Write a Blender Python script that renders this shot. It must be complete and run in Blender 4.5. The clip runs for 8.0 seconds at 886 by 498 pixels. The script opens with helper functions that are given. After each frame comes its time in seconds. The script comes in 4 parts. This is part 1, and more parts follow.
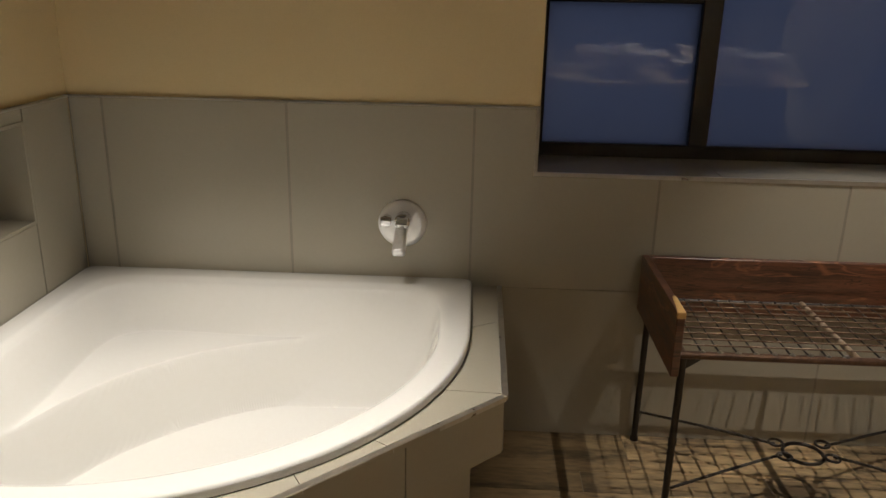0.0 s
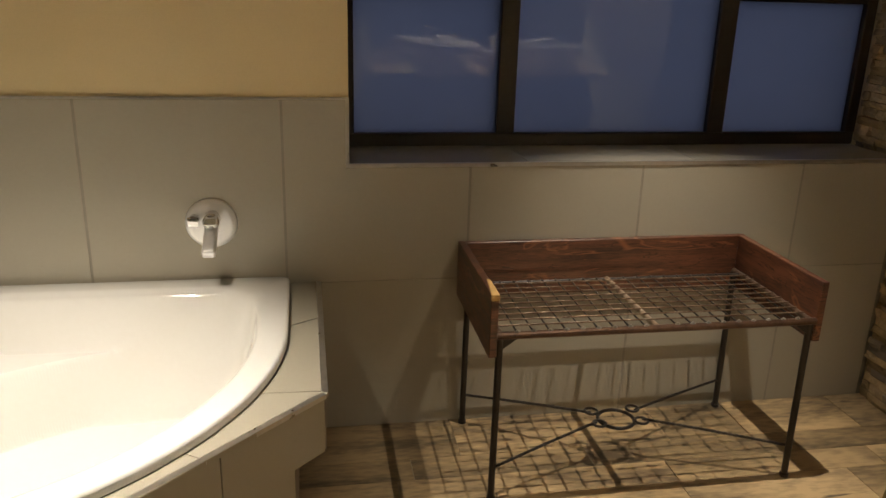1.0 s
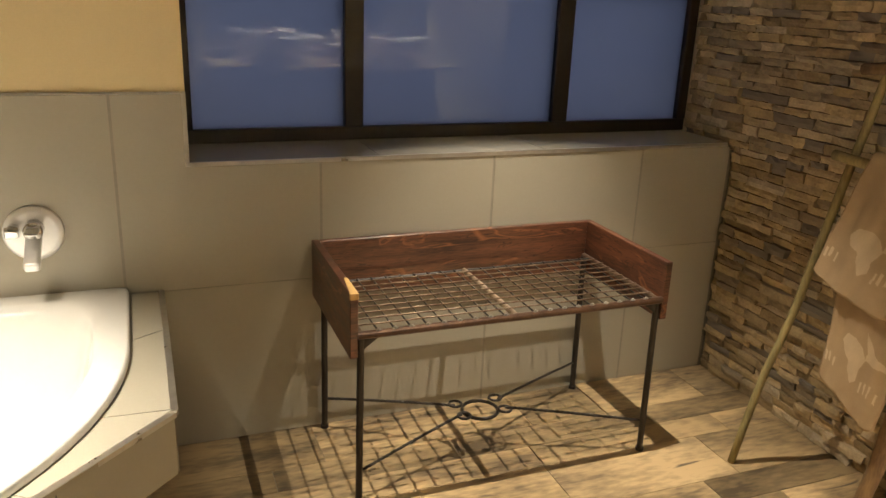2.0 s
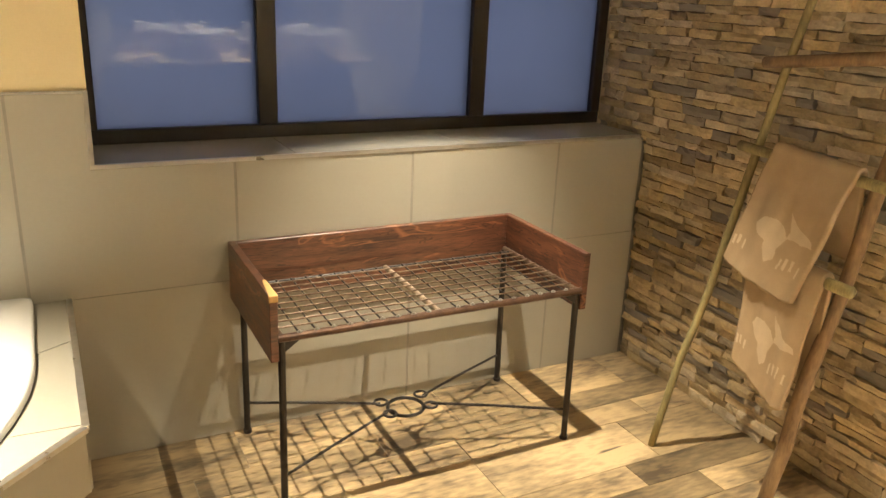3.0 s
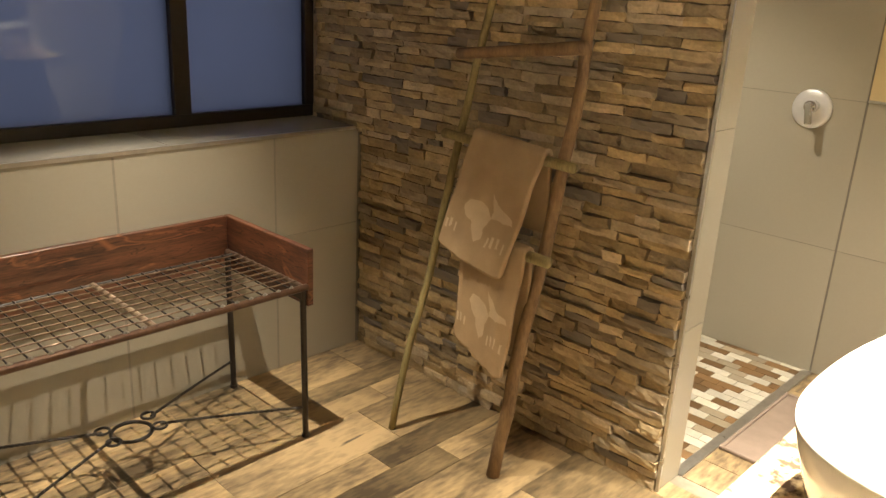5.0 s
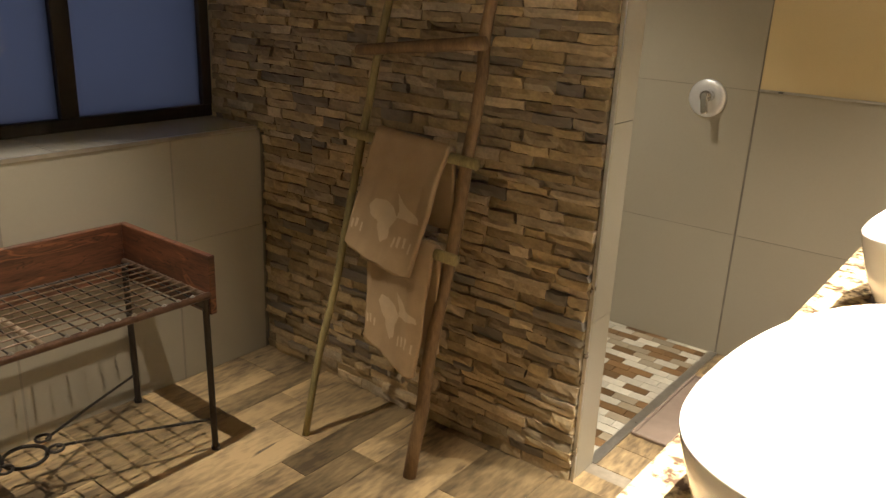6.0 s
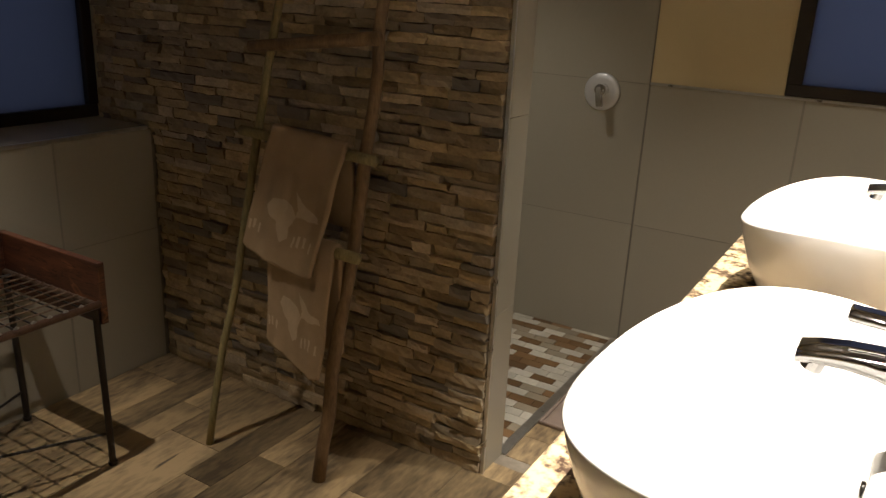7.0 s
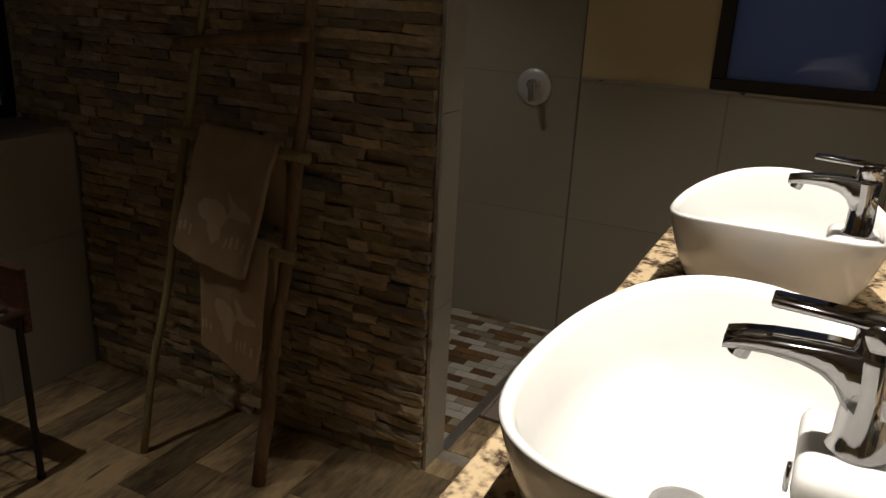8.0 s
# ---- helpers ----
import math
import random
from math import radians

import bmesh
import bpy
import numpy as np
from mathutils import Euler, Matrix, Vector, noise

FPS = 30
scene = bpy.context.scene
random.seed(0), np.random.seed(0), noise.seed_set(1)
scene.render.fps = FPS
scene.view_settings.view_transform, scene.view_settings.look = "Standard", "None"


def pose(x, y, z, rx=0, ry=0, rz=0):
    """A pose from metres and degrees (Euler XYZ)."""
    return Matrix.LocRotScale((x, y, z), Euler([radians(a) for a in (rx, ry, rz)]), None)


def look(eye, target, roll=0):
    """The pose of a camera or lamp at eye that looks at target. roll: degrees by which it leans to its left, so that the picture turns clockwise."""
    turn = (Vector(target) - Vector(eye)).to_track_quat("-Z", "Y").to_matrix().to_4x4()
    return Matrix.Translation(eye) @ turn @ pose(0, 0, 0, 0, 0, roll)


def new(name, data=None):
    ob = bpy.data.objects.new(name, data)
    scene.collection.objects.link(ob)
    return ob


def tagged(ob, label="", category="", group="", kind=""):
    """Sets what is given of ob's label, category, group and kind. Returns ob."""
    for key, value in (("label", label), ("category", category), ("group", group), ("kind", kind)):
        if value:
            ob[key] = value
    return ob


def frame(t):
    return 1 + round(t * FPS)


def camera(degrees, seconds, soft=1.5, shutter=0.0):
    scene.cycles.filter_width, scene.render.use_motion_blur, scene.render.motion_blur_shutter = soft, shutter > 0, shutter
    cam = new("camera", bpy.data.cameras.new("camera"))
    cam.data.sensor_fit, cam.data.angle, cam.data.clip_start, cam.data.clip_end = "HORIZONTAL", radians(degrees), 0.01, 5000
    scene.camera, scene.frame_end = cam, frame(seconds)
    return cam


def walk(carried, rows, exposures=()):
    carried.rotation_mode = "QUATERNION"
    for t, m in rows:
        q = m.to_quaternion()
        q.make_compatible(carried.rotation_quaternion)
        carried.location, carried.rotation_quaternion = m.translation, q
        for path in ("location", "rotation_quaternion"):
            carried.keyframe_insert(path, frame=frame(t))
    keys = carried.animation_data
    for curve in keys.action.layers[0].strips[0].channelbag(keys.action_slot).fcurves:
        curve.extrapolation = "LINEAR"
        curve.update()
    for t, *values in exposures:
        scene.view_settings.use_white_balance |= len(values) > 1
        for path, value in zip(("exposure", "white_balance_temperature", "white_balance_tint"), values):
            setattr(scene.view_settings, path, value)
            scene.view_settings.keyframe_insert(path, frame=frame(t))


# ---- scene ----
cam = camera(58.8, 8.0)
PATH = [
    (0, (0.415, 0.307, 1.484), (0.334, 2.208, 0.868), 1.2),
    (0.5, (0.452, 0.315, 1.482), (0.553, 2.215, 0.864), 1.4),
    (1, (0.474, 0.331, 1.474), (0.809, 2.202, 0.852), 1.6),
    (1.5, (0.485, 0.362, 1.466), (1.003, 2.19, 0.843), 1.9),
    (1.7, (0.478, 0.378, 1.459), (1.078, 2.181, 0.836), 2.1),
    (2.8, (0.48, 0.405, 1.453), (1.319, 2.109, 0.829), 2.3),
    (3, (0.492, 0.406, 1.464), (1.364, 2.092, 0.833), 2.4),
    (3.5, (0.508, 0.402, 1.469), (1.501, 2.019, 0.839), 2.6),
    (4, (0.546, 0.398, 1.467), (1.736, 1.879, 0.842), 2.7),
    (4.5, (0.567, 0.374, 1.471), (1.867, 1.761, 0.85), 2.6),
    (4.7, (0.566, 0.377, 1.476), (1.9, 1.731, 0.852), 2.8),
    (5.8, (0.62, 0.374, 1.492), (2.099, 1.562, 0.856), 2.6),
    (6, (0.628, 0.372, 1.493), (2.134, 1.523, 0.857), 2.6),
    (6.5, (0.634, 0.365, 1.488), (2.207, 1.428, 0.858), 2.8),
    (7, (0.657, 0.355, 1.49), (2.289, 1.322, 0.856), 2.8),
    (7.5, (0.663, 0.356, 1.491), (2.345, 1.234, 0.856), 2.9),
    (8, (0.665, 0.353, 1.488), (2.371, 1.182, 0.853), 2.9),
]
EXPOSURES = [(0, -1.85, 5850, 10), (0.5, -1.9, 5850, 10), (1, -1.36, 6250, 10), (1.5, -1.0, 6400, 9), (3, 0.15, 6400, 6), (3.5, 0.2, 6400, 5), (4.5, -0.28, 6500, 7), (5.8, -1.08, 6350, 9), (6.5, -1.78, 6100, 10), (7, -2.4, 5900, 11), (7.5, -3.15, 5800, 11), (8, -3.8, 5750, 11)]
walk(cam, [(t, look(eye, target, roll)) for t, eye, target, roll in PATH], EXPOSURES)

# ---- world and lamps ----
world = bpy.data.worlds.new("dusk")
scene.world = world
world.use_nodes = True
world.node_tree.nodes["Background"].inputs[0].default_value = (0.182, 0.205, 0.325, 1)
wn, wl = world.node_tree.nodes, world.node_tree.links
w_tc, w_sx, w_ma = (wn.new("ShaderNode" + k) for k in ("TexCoord", "SeparateXYZ", "Math"))
w_ma.operation = "MULTIPLY_ADD"                # the sky still glows towards the east
w_ma.inputs[1].default_value, w_ma.inputs[2].default_value = 0.86, 0.88
wl.new(w_tc.outputs["Generated"], w_sx.inputs[0])
wl.new(w_sx.outputs["X"], w_ma.inputs[0])
wl.new(w_ma.outputs[0], wn["Background"].inputs[1])

CEIL = 2.42
# The lamp at x 2.95 is an unseen extra that brightens the east wall.
LAMPS = [(1.62, 2.25, 440, 58), (-0.26, 1.75, 760, 71), (1.39, 0.42, 2100, 62), (2.17, 0.42, 2100, 62), (2.95, 0.42, 400, 88), (3.0, 1.95, 270, 96)]
for lx, ly, watts, cone in LAMPS:
    ld = bpy.data.lights.new("downlight_bulb", "SPOT")
    ld.energy, ld.color, ld.shadow_soft_size = watts, (1.0, 0.87, 0.70), 0.003
    ld.spot_size, ld.spot_blend = radians(cone), 0.9
    new("downlight_bulb", ld).matrix_world = look((lx, ly, CEIL - 0.012), (lx, ly + 0.0001, 0))

# ---- materials ----
def mat(name, color, rough=0.5, metal=0.0, color2=None, scale=8.0, fine=60.0, bump=0.1, dist=0.002, stretch=(1, 1, 1),
        per=0.0, coat=0.0, ramp=(0.35, 0.65), detail=6.0, spec=0.5, rvar=0.08):
    """Procedural surface: two noise scales mix two colours, vary the gloss and give a fine relief; per: variation from piece to piece."""
    m = bpy.data.materials.new(name)
    m.use_nodes = True
    nt = m.node_tree
    N, L = nt.nodes, nt.links
    b = N["Principled BSDF"]
    b.inputs["Metallic"].default_value = metal
    b.inputs["Coat Weight"].default_value = coat
    b.inputs["Specular IOR Level"].default_value = spec
    tc = N.new("ShaderNodeTexCoord")
    mp = N.new("ShaderNodeMapping")
    mp.inputs["Scale"].default_value = stretch
    L.new(tc.outputs["Object"], mp.inputs["Vector"])
    vec = mp.outputs["Vector"]
    if per:
        info = N.new("ShaderNodeObjectInfo")
        geo = N.new("ShaderNodeNewGeometry")
        both = N.new("ShaderNodeMath")
        L.new(info.outputs["Random"], both.inputs[0])
        L.new(geo.outputs["Random Per Island"], both.inputs[1])
        sh = N.new("ShaderNodeVectorMath")
        sh.operation = "SCALE"
        sh.inputs[0].default_value = (37.0, 71.0, 19.0)
        L.new(both.outputs[0], sh.inputs["Scale"])
        ad = N.new("ShaderNodeVectorMath")
        L.new(vec, ad.inputs[0])
        L.new(sh.outputs[0], ad.inputs[1])
        vec = ad.outputs[0]
    n1, n2 = N.new("ShaderNodeTexNoise"), N.new("ShaderNodeTexNoise")
    for n, s in ((n1, scale), (n2, fine)):
        n.inputs["Scale"].default_value, n.inputs["Detail"].default_value = s, detail
        L.new(vec, n.inputs["Vector"])
    c2 = color2 or tuple(c * 0.8 for c in color)
    mixv = N.new("ShaderNodeMath")
    mixv.operation = "MULTIPLY_ADD"
    mixv.inputs[1].default_value = 0.4
    L.new(n2.outputs["Fac"], mixv.inputs[0])
    m06 = N.new("ShaderNodeMath")
    m06.operation = "MULTIPLY"
    m06.inputs[1].default_value = 0.6
    L.new(n1.outputs["Fac"], m06.inputs[0])
    L.new(m06.outputs[0], mixv.inputs[2])
    cr = N.new("ShaderNodeValToRGB")
    cr.color_ramp.elements[0].position, cr.color_ramp.elements[1].position = ramp
    cr.color_ramp.elements[0].color, cr.color_ramp.elements[1].color = (*c2, 1), (*color, 1)
    L.new(mixv.outputs[0], cr.inputs["Fac"])
    out = cr.outputs["Color"]
    if per:
        hsv = N.new("ShaderNodeHueSaturation")
        fr = N.new("ShaderNodeMath")
        fr.operation = "FRACT"
        mul = N.new("ShaderNodeMath")
        mul.operation = "MULTIPLY"
        mul.inputs[1].default_value = 7.31
        L.new(both.outputs[0], mul.inputs[0])
        L.new(mul.outputs[0], fr.inputs[0])
        mr = N.new("ShaderNodeMapRange")
        mr.inputs["To Min"].default_value, mr.inputs["To Max"].default_value = 1 - per, 1 + per
        L.new(fr.outputs[0], mr.inputs["Value"])
        L.new(mr.outputs[0], hsv.inputs["Value"])
        ms = N.new("ShaderNodeMapRange")
        ms.inputs["To Min"].default_value, ms.inputs["To Max"].default_value = 1 - per * 0.8, 1 + per * 0.5
        L.new(both.outputs[0], ms.inputs["Value"])
        L.new(ms.outputs[0], hsv.inputs["Saturation"])
        L.new(out, hsv.inputs["Color"])
        out = hsv.outputs["Color"]
    L.new(out, b.inputs["Base Color"])
    rr = N.new("ShaderNodeMapRange")
    rr.inputs["To Min"].default_value, rr.inputs["To Max"].default_value = max(0.02, rough - rvar), rough + rvar
    L.new(n1.outputs["Fac"], rr.inputs["Value"])
    L.new(rr.outputs[0], b.inputs["Roughness"])
    if bump:
        bp = N.new("ShaderNodeBump")
        bp.inputs["Strength"].default_value, bp.inputs["Distance"].default_value = bump, dist
        L.new(mixv.outputs[0], bp.inputs["Height"])
        L.new(bp.outputs["Normal"], b.inputs["Normal"])
    return m


TILE = mat("glazed_greige_tile", (0.403, 0.373, 0.300), 0.26, color2=(0.389, 0.359, 0.287), scale=90, fine=600, bump=0.0, per=0.03, ramp=(0.3, 0.7), rvar=0.0)
GROUT = mat("grout", (0.23, 0.21, 0.175), 0.9, scale=30, bump=0.2)
FILL = mat("pale_joint_filler", (0.31, 0.285, 0.235), 0.85, color2=(0.26, 0.235, 0.19), scale=14, bump=0.1)
FGROUT = mat("floor_grout", (0.34, 0.29, 0.22), 0.9, scale=30, bump=0.2)
PAINT = mat("ochre_wall_paint", (0.74, 0.605, 0.345), 0.75, color2=(0.70, 0.565, 0.315), scale=2.5, fine=220, bump=0.12, dist=0.001)
# The ceiling is out of view; its mid-grey cuts the light it bounces.
CEILM = mat("bounce_cut_ceiling", (0.40, 0.375, 0.33), 0.85, scale=3, bump=0.05)
TRIM = mat("brushed_trim", (0.62, 0.60, 0.56), 0.3, 0.9, scale=20, bump=0.02)
STONE = mat("ledge_stone", (0.50, 0.395, 0.245), 0.8, color2=(0.30, 0.235, 0.15), scale=15, fine=95, bump=0.5, dist=0.005,
            stretch=(1, 1, 1.2), per=0.36, ramp=(0.34, 0.62), detail=9)
MORTAR = mat("dark_mortar", (0.13, 0.10, 0.07), 0.95, scale=30, bump=0.3)
PLANK = mat("wood_look_tile", (0.44, 0.338, 0.212), 0.40, color2=(0.115, 0.088, 0.060), scale=2.4, fine=19, bump=0.15, dist=0.001,
            stretch=(0.9, 3.2, 1), per=0.42, ramp=(0.37, 0.60), detail=9)
RUST = mat("red_stained_wood", (0.165, 0.064, 0.032), 0.36, color2=(0.038, 0.015, 0.010), scale=3.2, fine=22, bump=0.12, dist=0.001,
           stretch=(1.0, 1.0, 9.0), ramp=(0.36, 0.60), coat=0.2, detail=10)
RAIL = mat("rust_brown_rail", (0.15, 0.085, 0.05), 0.34, 0.6, color2=(0.07, 0.04, 0.028), scale=24, fine=120, bump=0.2)
WORN = mat("worn_pale_bar", (0.52, 0.42, 0.30), 0.45, 0.5, color2=(0.20, 0.13, 0.08), scale=34, fine=140, bump=0.25)
RAW = mat("bare_split_wood", (0.72, 0.45, 0.16), 0.7, scale=30, bump=0.3)
IRON = mat("black_iron", (0.05, 0.042, 0.036), 0.45, 0.6, scale=40, fine=200, bump=0.25)
WIRE = mat("rusty_wire", (0.34, 0.26, 0.19), 0.38, 0.85, scale=30, fine=150, bump=0.2, color2=(0.12, 0.07, 0.045))
ACRYL = mat("white_acrylic", (0.83, 0.82, 0.79), 0.06, scale=2, bump=0.0, color2=(0.81, 0.80, 0.76), coat=0.3, rvar=0.03)
CERAM = mat("white_ceramic", (0.86, 0.84, 0.79), 0.07, scale=2, bump=0.0, color2=(0.84, 0.82, 0.77), coat=0.3, rvar=0.03)
# Chrome with a part-metal, near-white base standing in for the lit room it reflects.
GLARECHROME = mat("glare_white_chrome", (0.90, 0.90, 0.90), 0.36, 0.55, scale=5, bump=0.0, rvar=0.04, color2=(0.82, 0.82, 0.83))
CHROME = mat("chrome", (0.80, 0.80, 0.81), 0.07, 1.0, scale=5, bump=0.0, rvar=0.03, color2=(0.76, 0.76, 0.78))
GRANITE = mat("speckled_granite", (0.56, 0.43, 0.25), 0.18, color2=(0.07, 0.045, 0.03), scale=22, fine=90, bump=0.03, ramp=(0.43, 0.55))
FRAME = mat("dark_bronze_aluminium", (0.028, 0.020, 0.015), 0.4, 0.3, scale=30, bump=0.05)
TOWEL = mat("beige_terry", (0.46, 0.335, 0.20), 0.95, color2=(0.37, 0.265, 0.155), scale=14, fine=420, bump=0.9, dist=0.004, spec=0.1)
TOWEL2 = mat("pale_terry", (0.62, 0.49, 0.32), 0.95, color2=(0.52, 0.40, 0.26), scale=20, fine=420, bump=0.8, dist=0.003, spec=0.1)
GREENPOLE = mat("green_bark_pole", (0.36, 0.29, 0.12), 0.75, color2=(0.17, 0.14, 0.06), scale=10, fine=60, bump=0.4, stretch=(3, 3, 0.6))
BROWNPOLE = mat("brown_bark_pole", (0.27, 0.17, 0.08), 0.72, color2=(0.12, 0.072, 0.036), scale=10, fine=60, bump=0.4, stretch=(3, 3, 0.6))
MOSL = mat("pale_mosaic", (0.66, 0.62, 0.52), 0.35, scale=8, bump=0.05, per=0.14)
MOSG = mat("grey_beige_mosaic", (0.40, 0.34, 0.25), 0.35, scale=8, bump=0.05, per=0.22)
MOSD = mat("brown_mosaic", (0.22, 0.14, 0.078), 0.35, scale=8, bump=0.05, per=0.35)
MATT = mat("taupe_bath_mat", (0.36, 0.275, 0.22), 0.95, scale=20, fine=400, bump=0.9, dist=0.004)
DARKBOX = mat("dark_wood_box", (0.06, 0.035, 0.02), 0.5, scale=12, bump=0.1)
CLOTH = mat("white_cotton", (0.80, 0.78, 0.74), 0.9, scale=12, fine=300, bump=0.5)



def blend_in(m, color, how, lo, hi, scale=4.0, stretch=(1, 1, 1), warp=0.0):
    """Mix a second colour into a material: by piece (how 'piece') or along the bands of a warped noise (how 'band')."""
    N, L = m.node_tree.nodes, m.node_tree.links
    base = N["Principled BSDF"].inputs["Base Color"]
    src = base.links[0].from_socket
    mix = N.new("ShaderNodeMix")
    mix.data_type = "RGBA"
    ramp = N.new("ShaderNodeValToRGB")
    e = ramp.color_ramp.elements
    e[0].position, e[1].position = lo, hi
    e[0].color, e[1].color = (0, 0, 0, 1), (1, 1, 1, 1)
    if how == "piece":
        info, geo, add, mul, fr = (N.new("ShaderNode" + k) for k in ("ObjectInfo", "NewGeometry", "Math", "Math", "Math"))
        mul.operation, fr.operation = "MULTIPLY", "FRACT"
        mul.inputs[1].default_value = 13.7
        L.new(info.outputs["Random"], add.inputs[0])
        L.new(geo.outputs["Random Per Island"], add.inputs[1])
        L.new(add.outputs[0], mul.inputs[0])
        L.new(mul.outputs[0], fr.inputs[0])
        L.new(fr.outputs[0], ramp.inputs["Fac"])
    else:
        tc, mp, no = (N.new("ShaderNode" + k) for k in ("TexCoord", "Mapping", "TexNoise"))
        mp.inputs["Scale"].default_value = stretch
        no.inputs["Scale"].default_value, no.inputs["Detail"].default_value, no.inputs["Distortion"].default_value = scale, 2.0, warp
        e[1].position = (lo + hi) / 2
        top = ramp.color_ramp.elements.new(hi)
        top.color = (0, 0, 0, 1)
        L.new(tc.outputs["Object"], mp.inputs["Vector"])
        L.new(mp.outputs["Vector"], no.inputs["Vector"])
        L.new(no.outputs["Fac"], ramp.inputs["Fac"])
    L.new(ramp.outputs["Color"], mix.inputs["Factor"])
    L.new(src, mix.inputs["A"])
    mix.inputs["B"].default_value = (*color, 1)
    L.new(mix.outputs["Result"], base)


blend_in(STONE, (0.22, 0.19, 0.15), "piece", 0.80, 0.92)
blend_in(RUST, (0.26, 0.105, 0.046), "band", 0.585, 0.665, 3.0, (1.0, 1.0, 4.5), 1.6)
blend_in(RUST, (0.030, 0.012, 0.008), "band", 0.50, 0.53, 5.0, (0.8, 0.8, 7.0), 1.2)
blend_in(PLANK, (0.075, 0.056, 0.040), "band", 0.69, 0.82, 6.0, (0.7, 3.0, 1), 0.5)

GLASS = bpy.data.materials.new("frosted_back_glass")
GLASS.use_nodes = True
gn, gl = GLASS.node_tree.nodes, GLASS.node_tree.links
gn.remove(gn["Principled BSDF"])
g_tr, g_gl, g_mx, g_fr, g_no, g_ra = (gn.new("ShaderNode" + k) for k in ("BsdfTranslucent", "BsdfGlossy", "MixShader", "Fresnel", "TexNoise", "ValToRGB"))
g_gl.inputs["Roughness"].default_value = 0.0
g_fr.inputs["IOR"].default_value = 1.52
g_no.inputs["Scale"].default_value = 1.6
g_ra.color_ramp.elements[0].color, g_ra.color_ramp.elements[1].color = (0.72, 0.74, 0.78, 1), (0.84, 0.85, 0.86, 1)
gl.new(g_no.outputs["Fac"], g_ra.inputs["Fac"])
gl.new(g_ra.outputs["Color"], g_tr.inputs["Color"])
gl.new(g_fr.outputs[0], g_mx.inputs[0])
gl.new(g_tr.outputs[0], g_mx.inputs[1])
gl.new(g_gl.outputs[0], g_mx.inputs[2])
gl.new(g_mx.outputs[0], gn["Material Output"].inputs["Surface"])

FROST = bpy.data.materials.new("frosted_glass_body")
FROST.use_nodes = True
fn = FROST.node_tree.nodes
fn.remove(fn["Principled BSDF"])
f_tr = fn.new("ShaderNodeBsdfTranslucent")
f_tr.inputs["Color"].default_value = (0.86, 0.88, 0.90, 1)
FROST.node_tree.links.new(f_tr.outputs[0], fn["Material Output"].inputs["Surface"])

LENS = bpy.data.materials.new("lit_lamp_lens")
LENS.use_nodes = True
LENS.node_tree.nodes["Principled BSDF"].inputs["Emission Color"].default_value = (1.0, 0.82, 0.6, 1)
LENS.node_tree.nodes["Principled BSDF"].inputs["Emission Strength"].default_value = 12.0


# ---- mesh helpers ----
def part(name, bm, material, parent=None, label="", smooth=False):
    """Link a bmesh as one mesh object, under a thing or a part."""
    me = bpy.data.meshes.new(name)
    bm.to_mesh(me)
    bm.free()
    mats = material if isinstance(material, (list, tuple)) else [material]
    for m in mats:
        me.materials.append(m)
    if smooth:
        for p in me.polygons:
            p.use_smooth = True
    ob = new(name, me)
    if parent:
        ob.parent = parent
    if label:
        ob["label"] = label
    return ob


def thing(name, label, category, at=(0, 0, 0), group="", kind=""):
    ob = new(name)
    ob.location = at
    ob.empty_display_size = 0.05
    return tagged(ob, label, category, group, kind)


def box(bm, x0, x1, y0, y1, z0, z1, bevel=0.0, segs=1, m=None):
    r = bmesh.ops.create_cube(bm, size=1.0)
    vs = r["verts"]
    for v in vs:
        v.co = Vector((x0 + (v.co.x + 0.5) * (x1 - x0), y0 + (v.co.y + 0.5) * (y1 - y0), z0 + (v.co.z + 0.5) * (z1 - z0)))
    if bevel:
        es = list({e for v in vs for e in v.link_edges})
        vs = bmesh.ops.bevel(bm, geom=es, offset=bevel, segments=segs, affect="EDGES", profile=0.5)["verts"]
    if m is not None:
        bmesh.ops.transform(bm, matrix=m, verts=list({v for v in vs}))
    return vs


def boxed(*a, **k):
    bm = bmesh.new()
    box(bm, *a, **k)
    return bm


def tube(bm, pts, radii, segs=10, cap=True):
    """A round bar along points, with a radius for each or for all."""
    pts = [Vector(p) for p in pts]
    if not isinstance(radii, (list, tuple)):
        radii = [radii] * len(pts)
    rings = []
    up = Vector((0, 0, 1)) if abs((pts[1] - pts[0]).normalized().z) < 0.9 else Vector((1, 0, 0))
    for i, p in enumerate(pts):
        d = (pts[min(i + 1, len(pts) - 1)] - pts[max(i - 1, 0)]).normalized()
        side = d.cross(up).normalized()
        nor = side.cross(d).normalized()
        up = nor
        rings.append([bm.verts.new(p + radii[i] * (math.cos(a) * side + math.sin(a) * nor)) for a in (2 * math.pi * j / segs for j in range(segs))])
    for a, b in zip(rings, rings[1:]):
        for j in range(segs):
            bm.faces.new((a[j], a[(j + 1) % segs], b[(j + 1) % segs], b[j]))
    if cap:
        bm.faces.new(rings[0][::-1])
        bm.faces.new(rings[-1])
    return rings


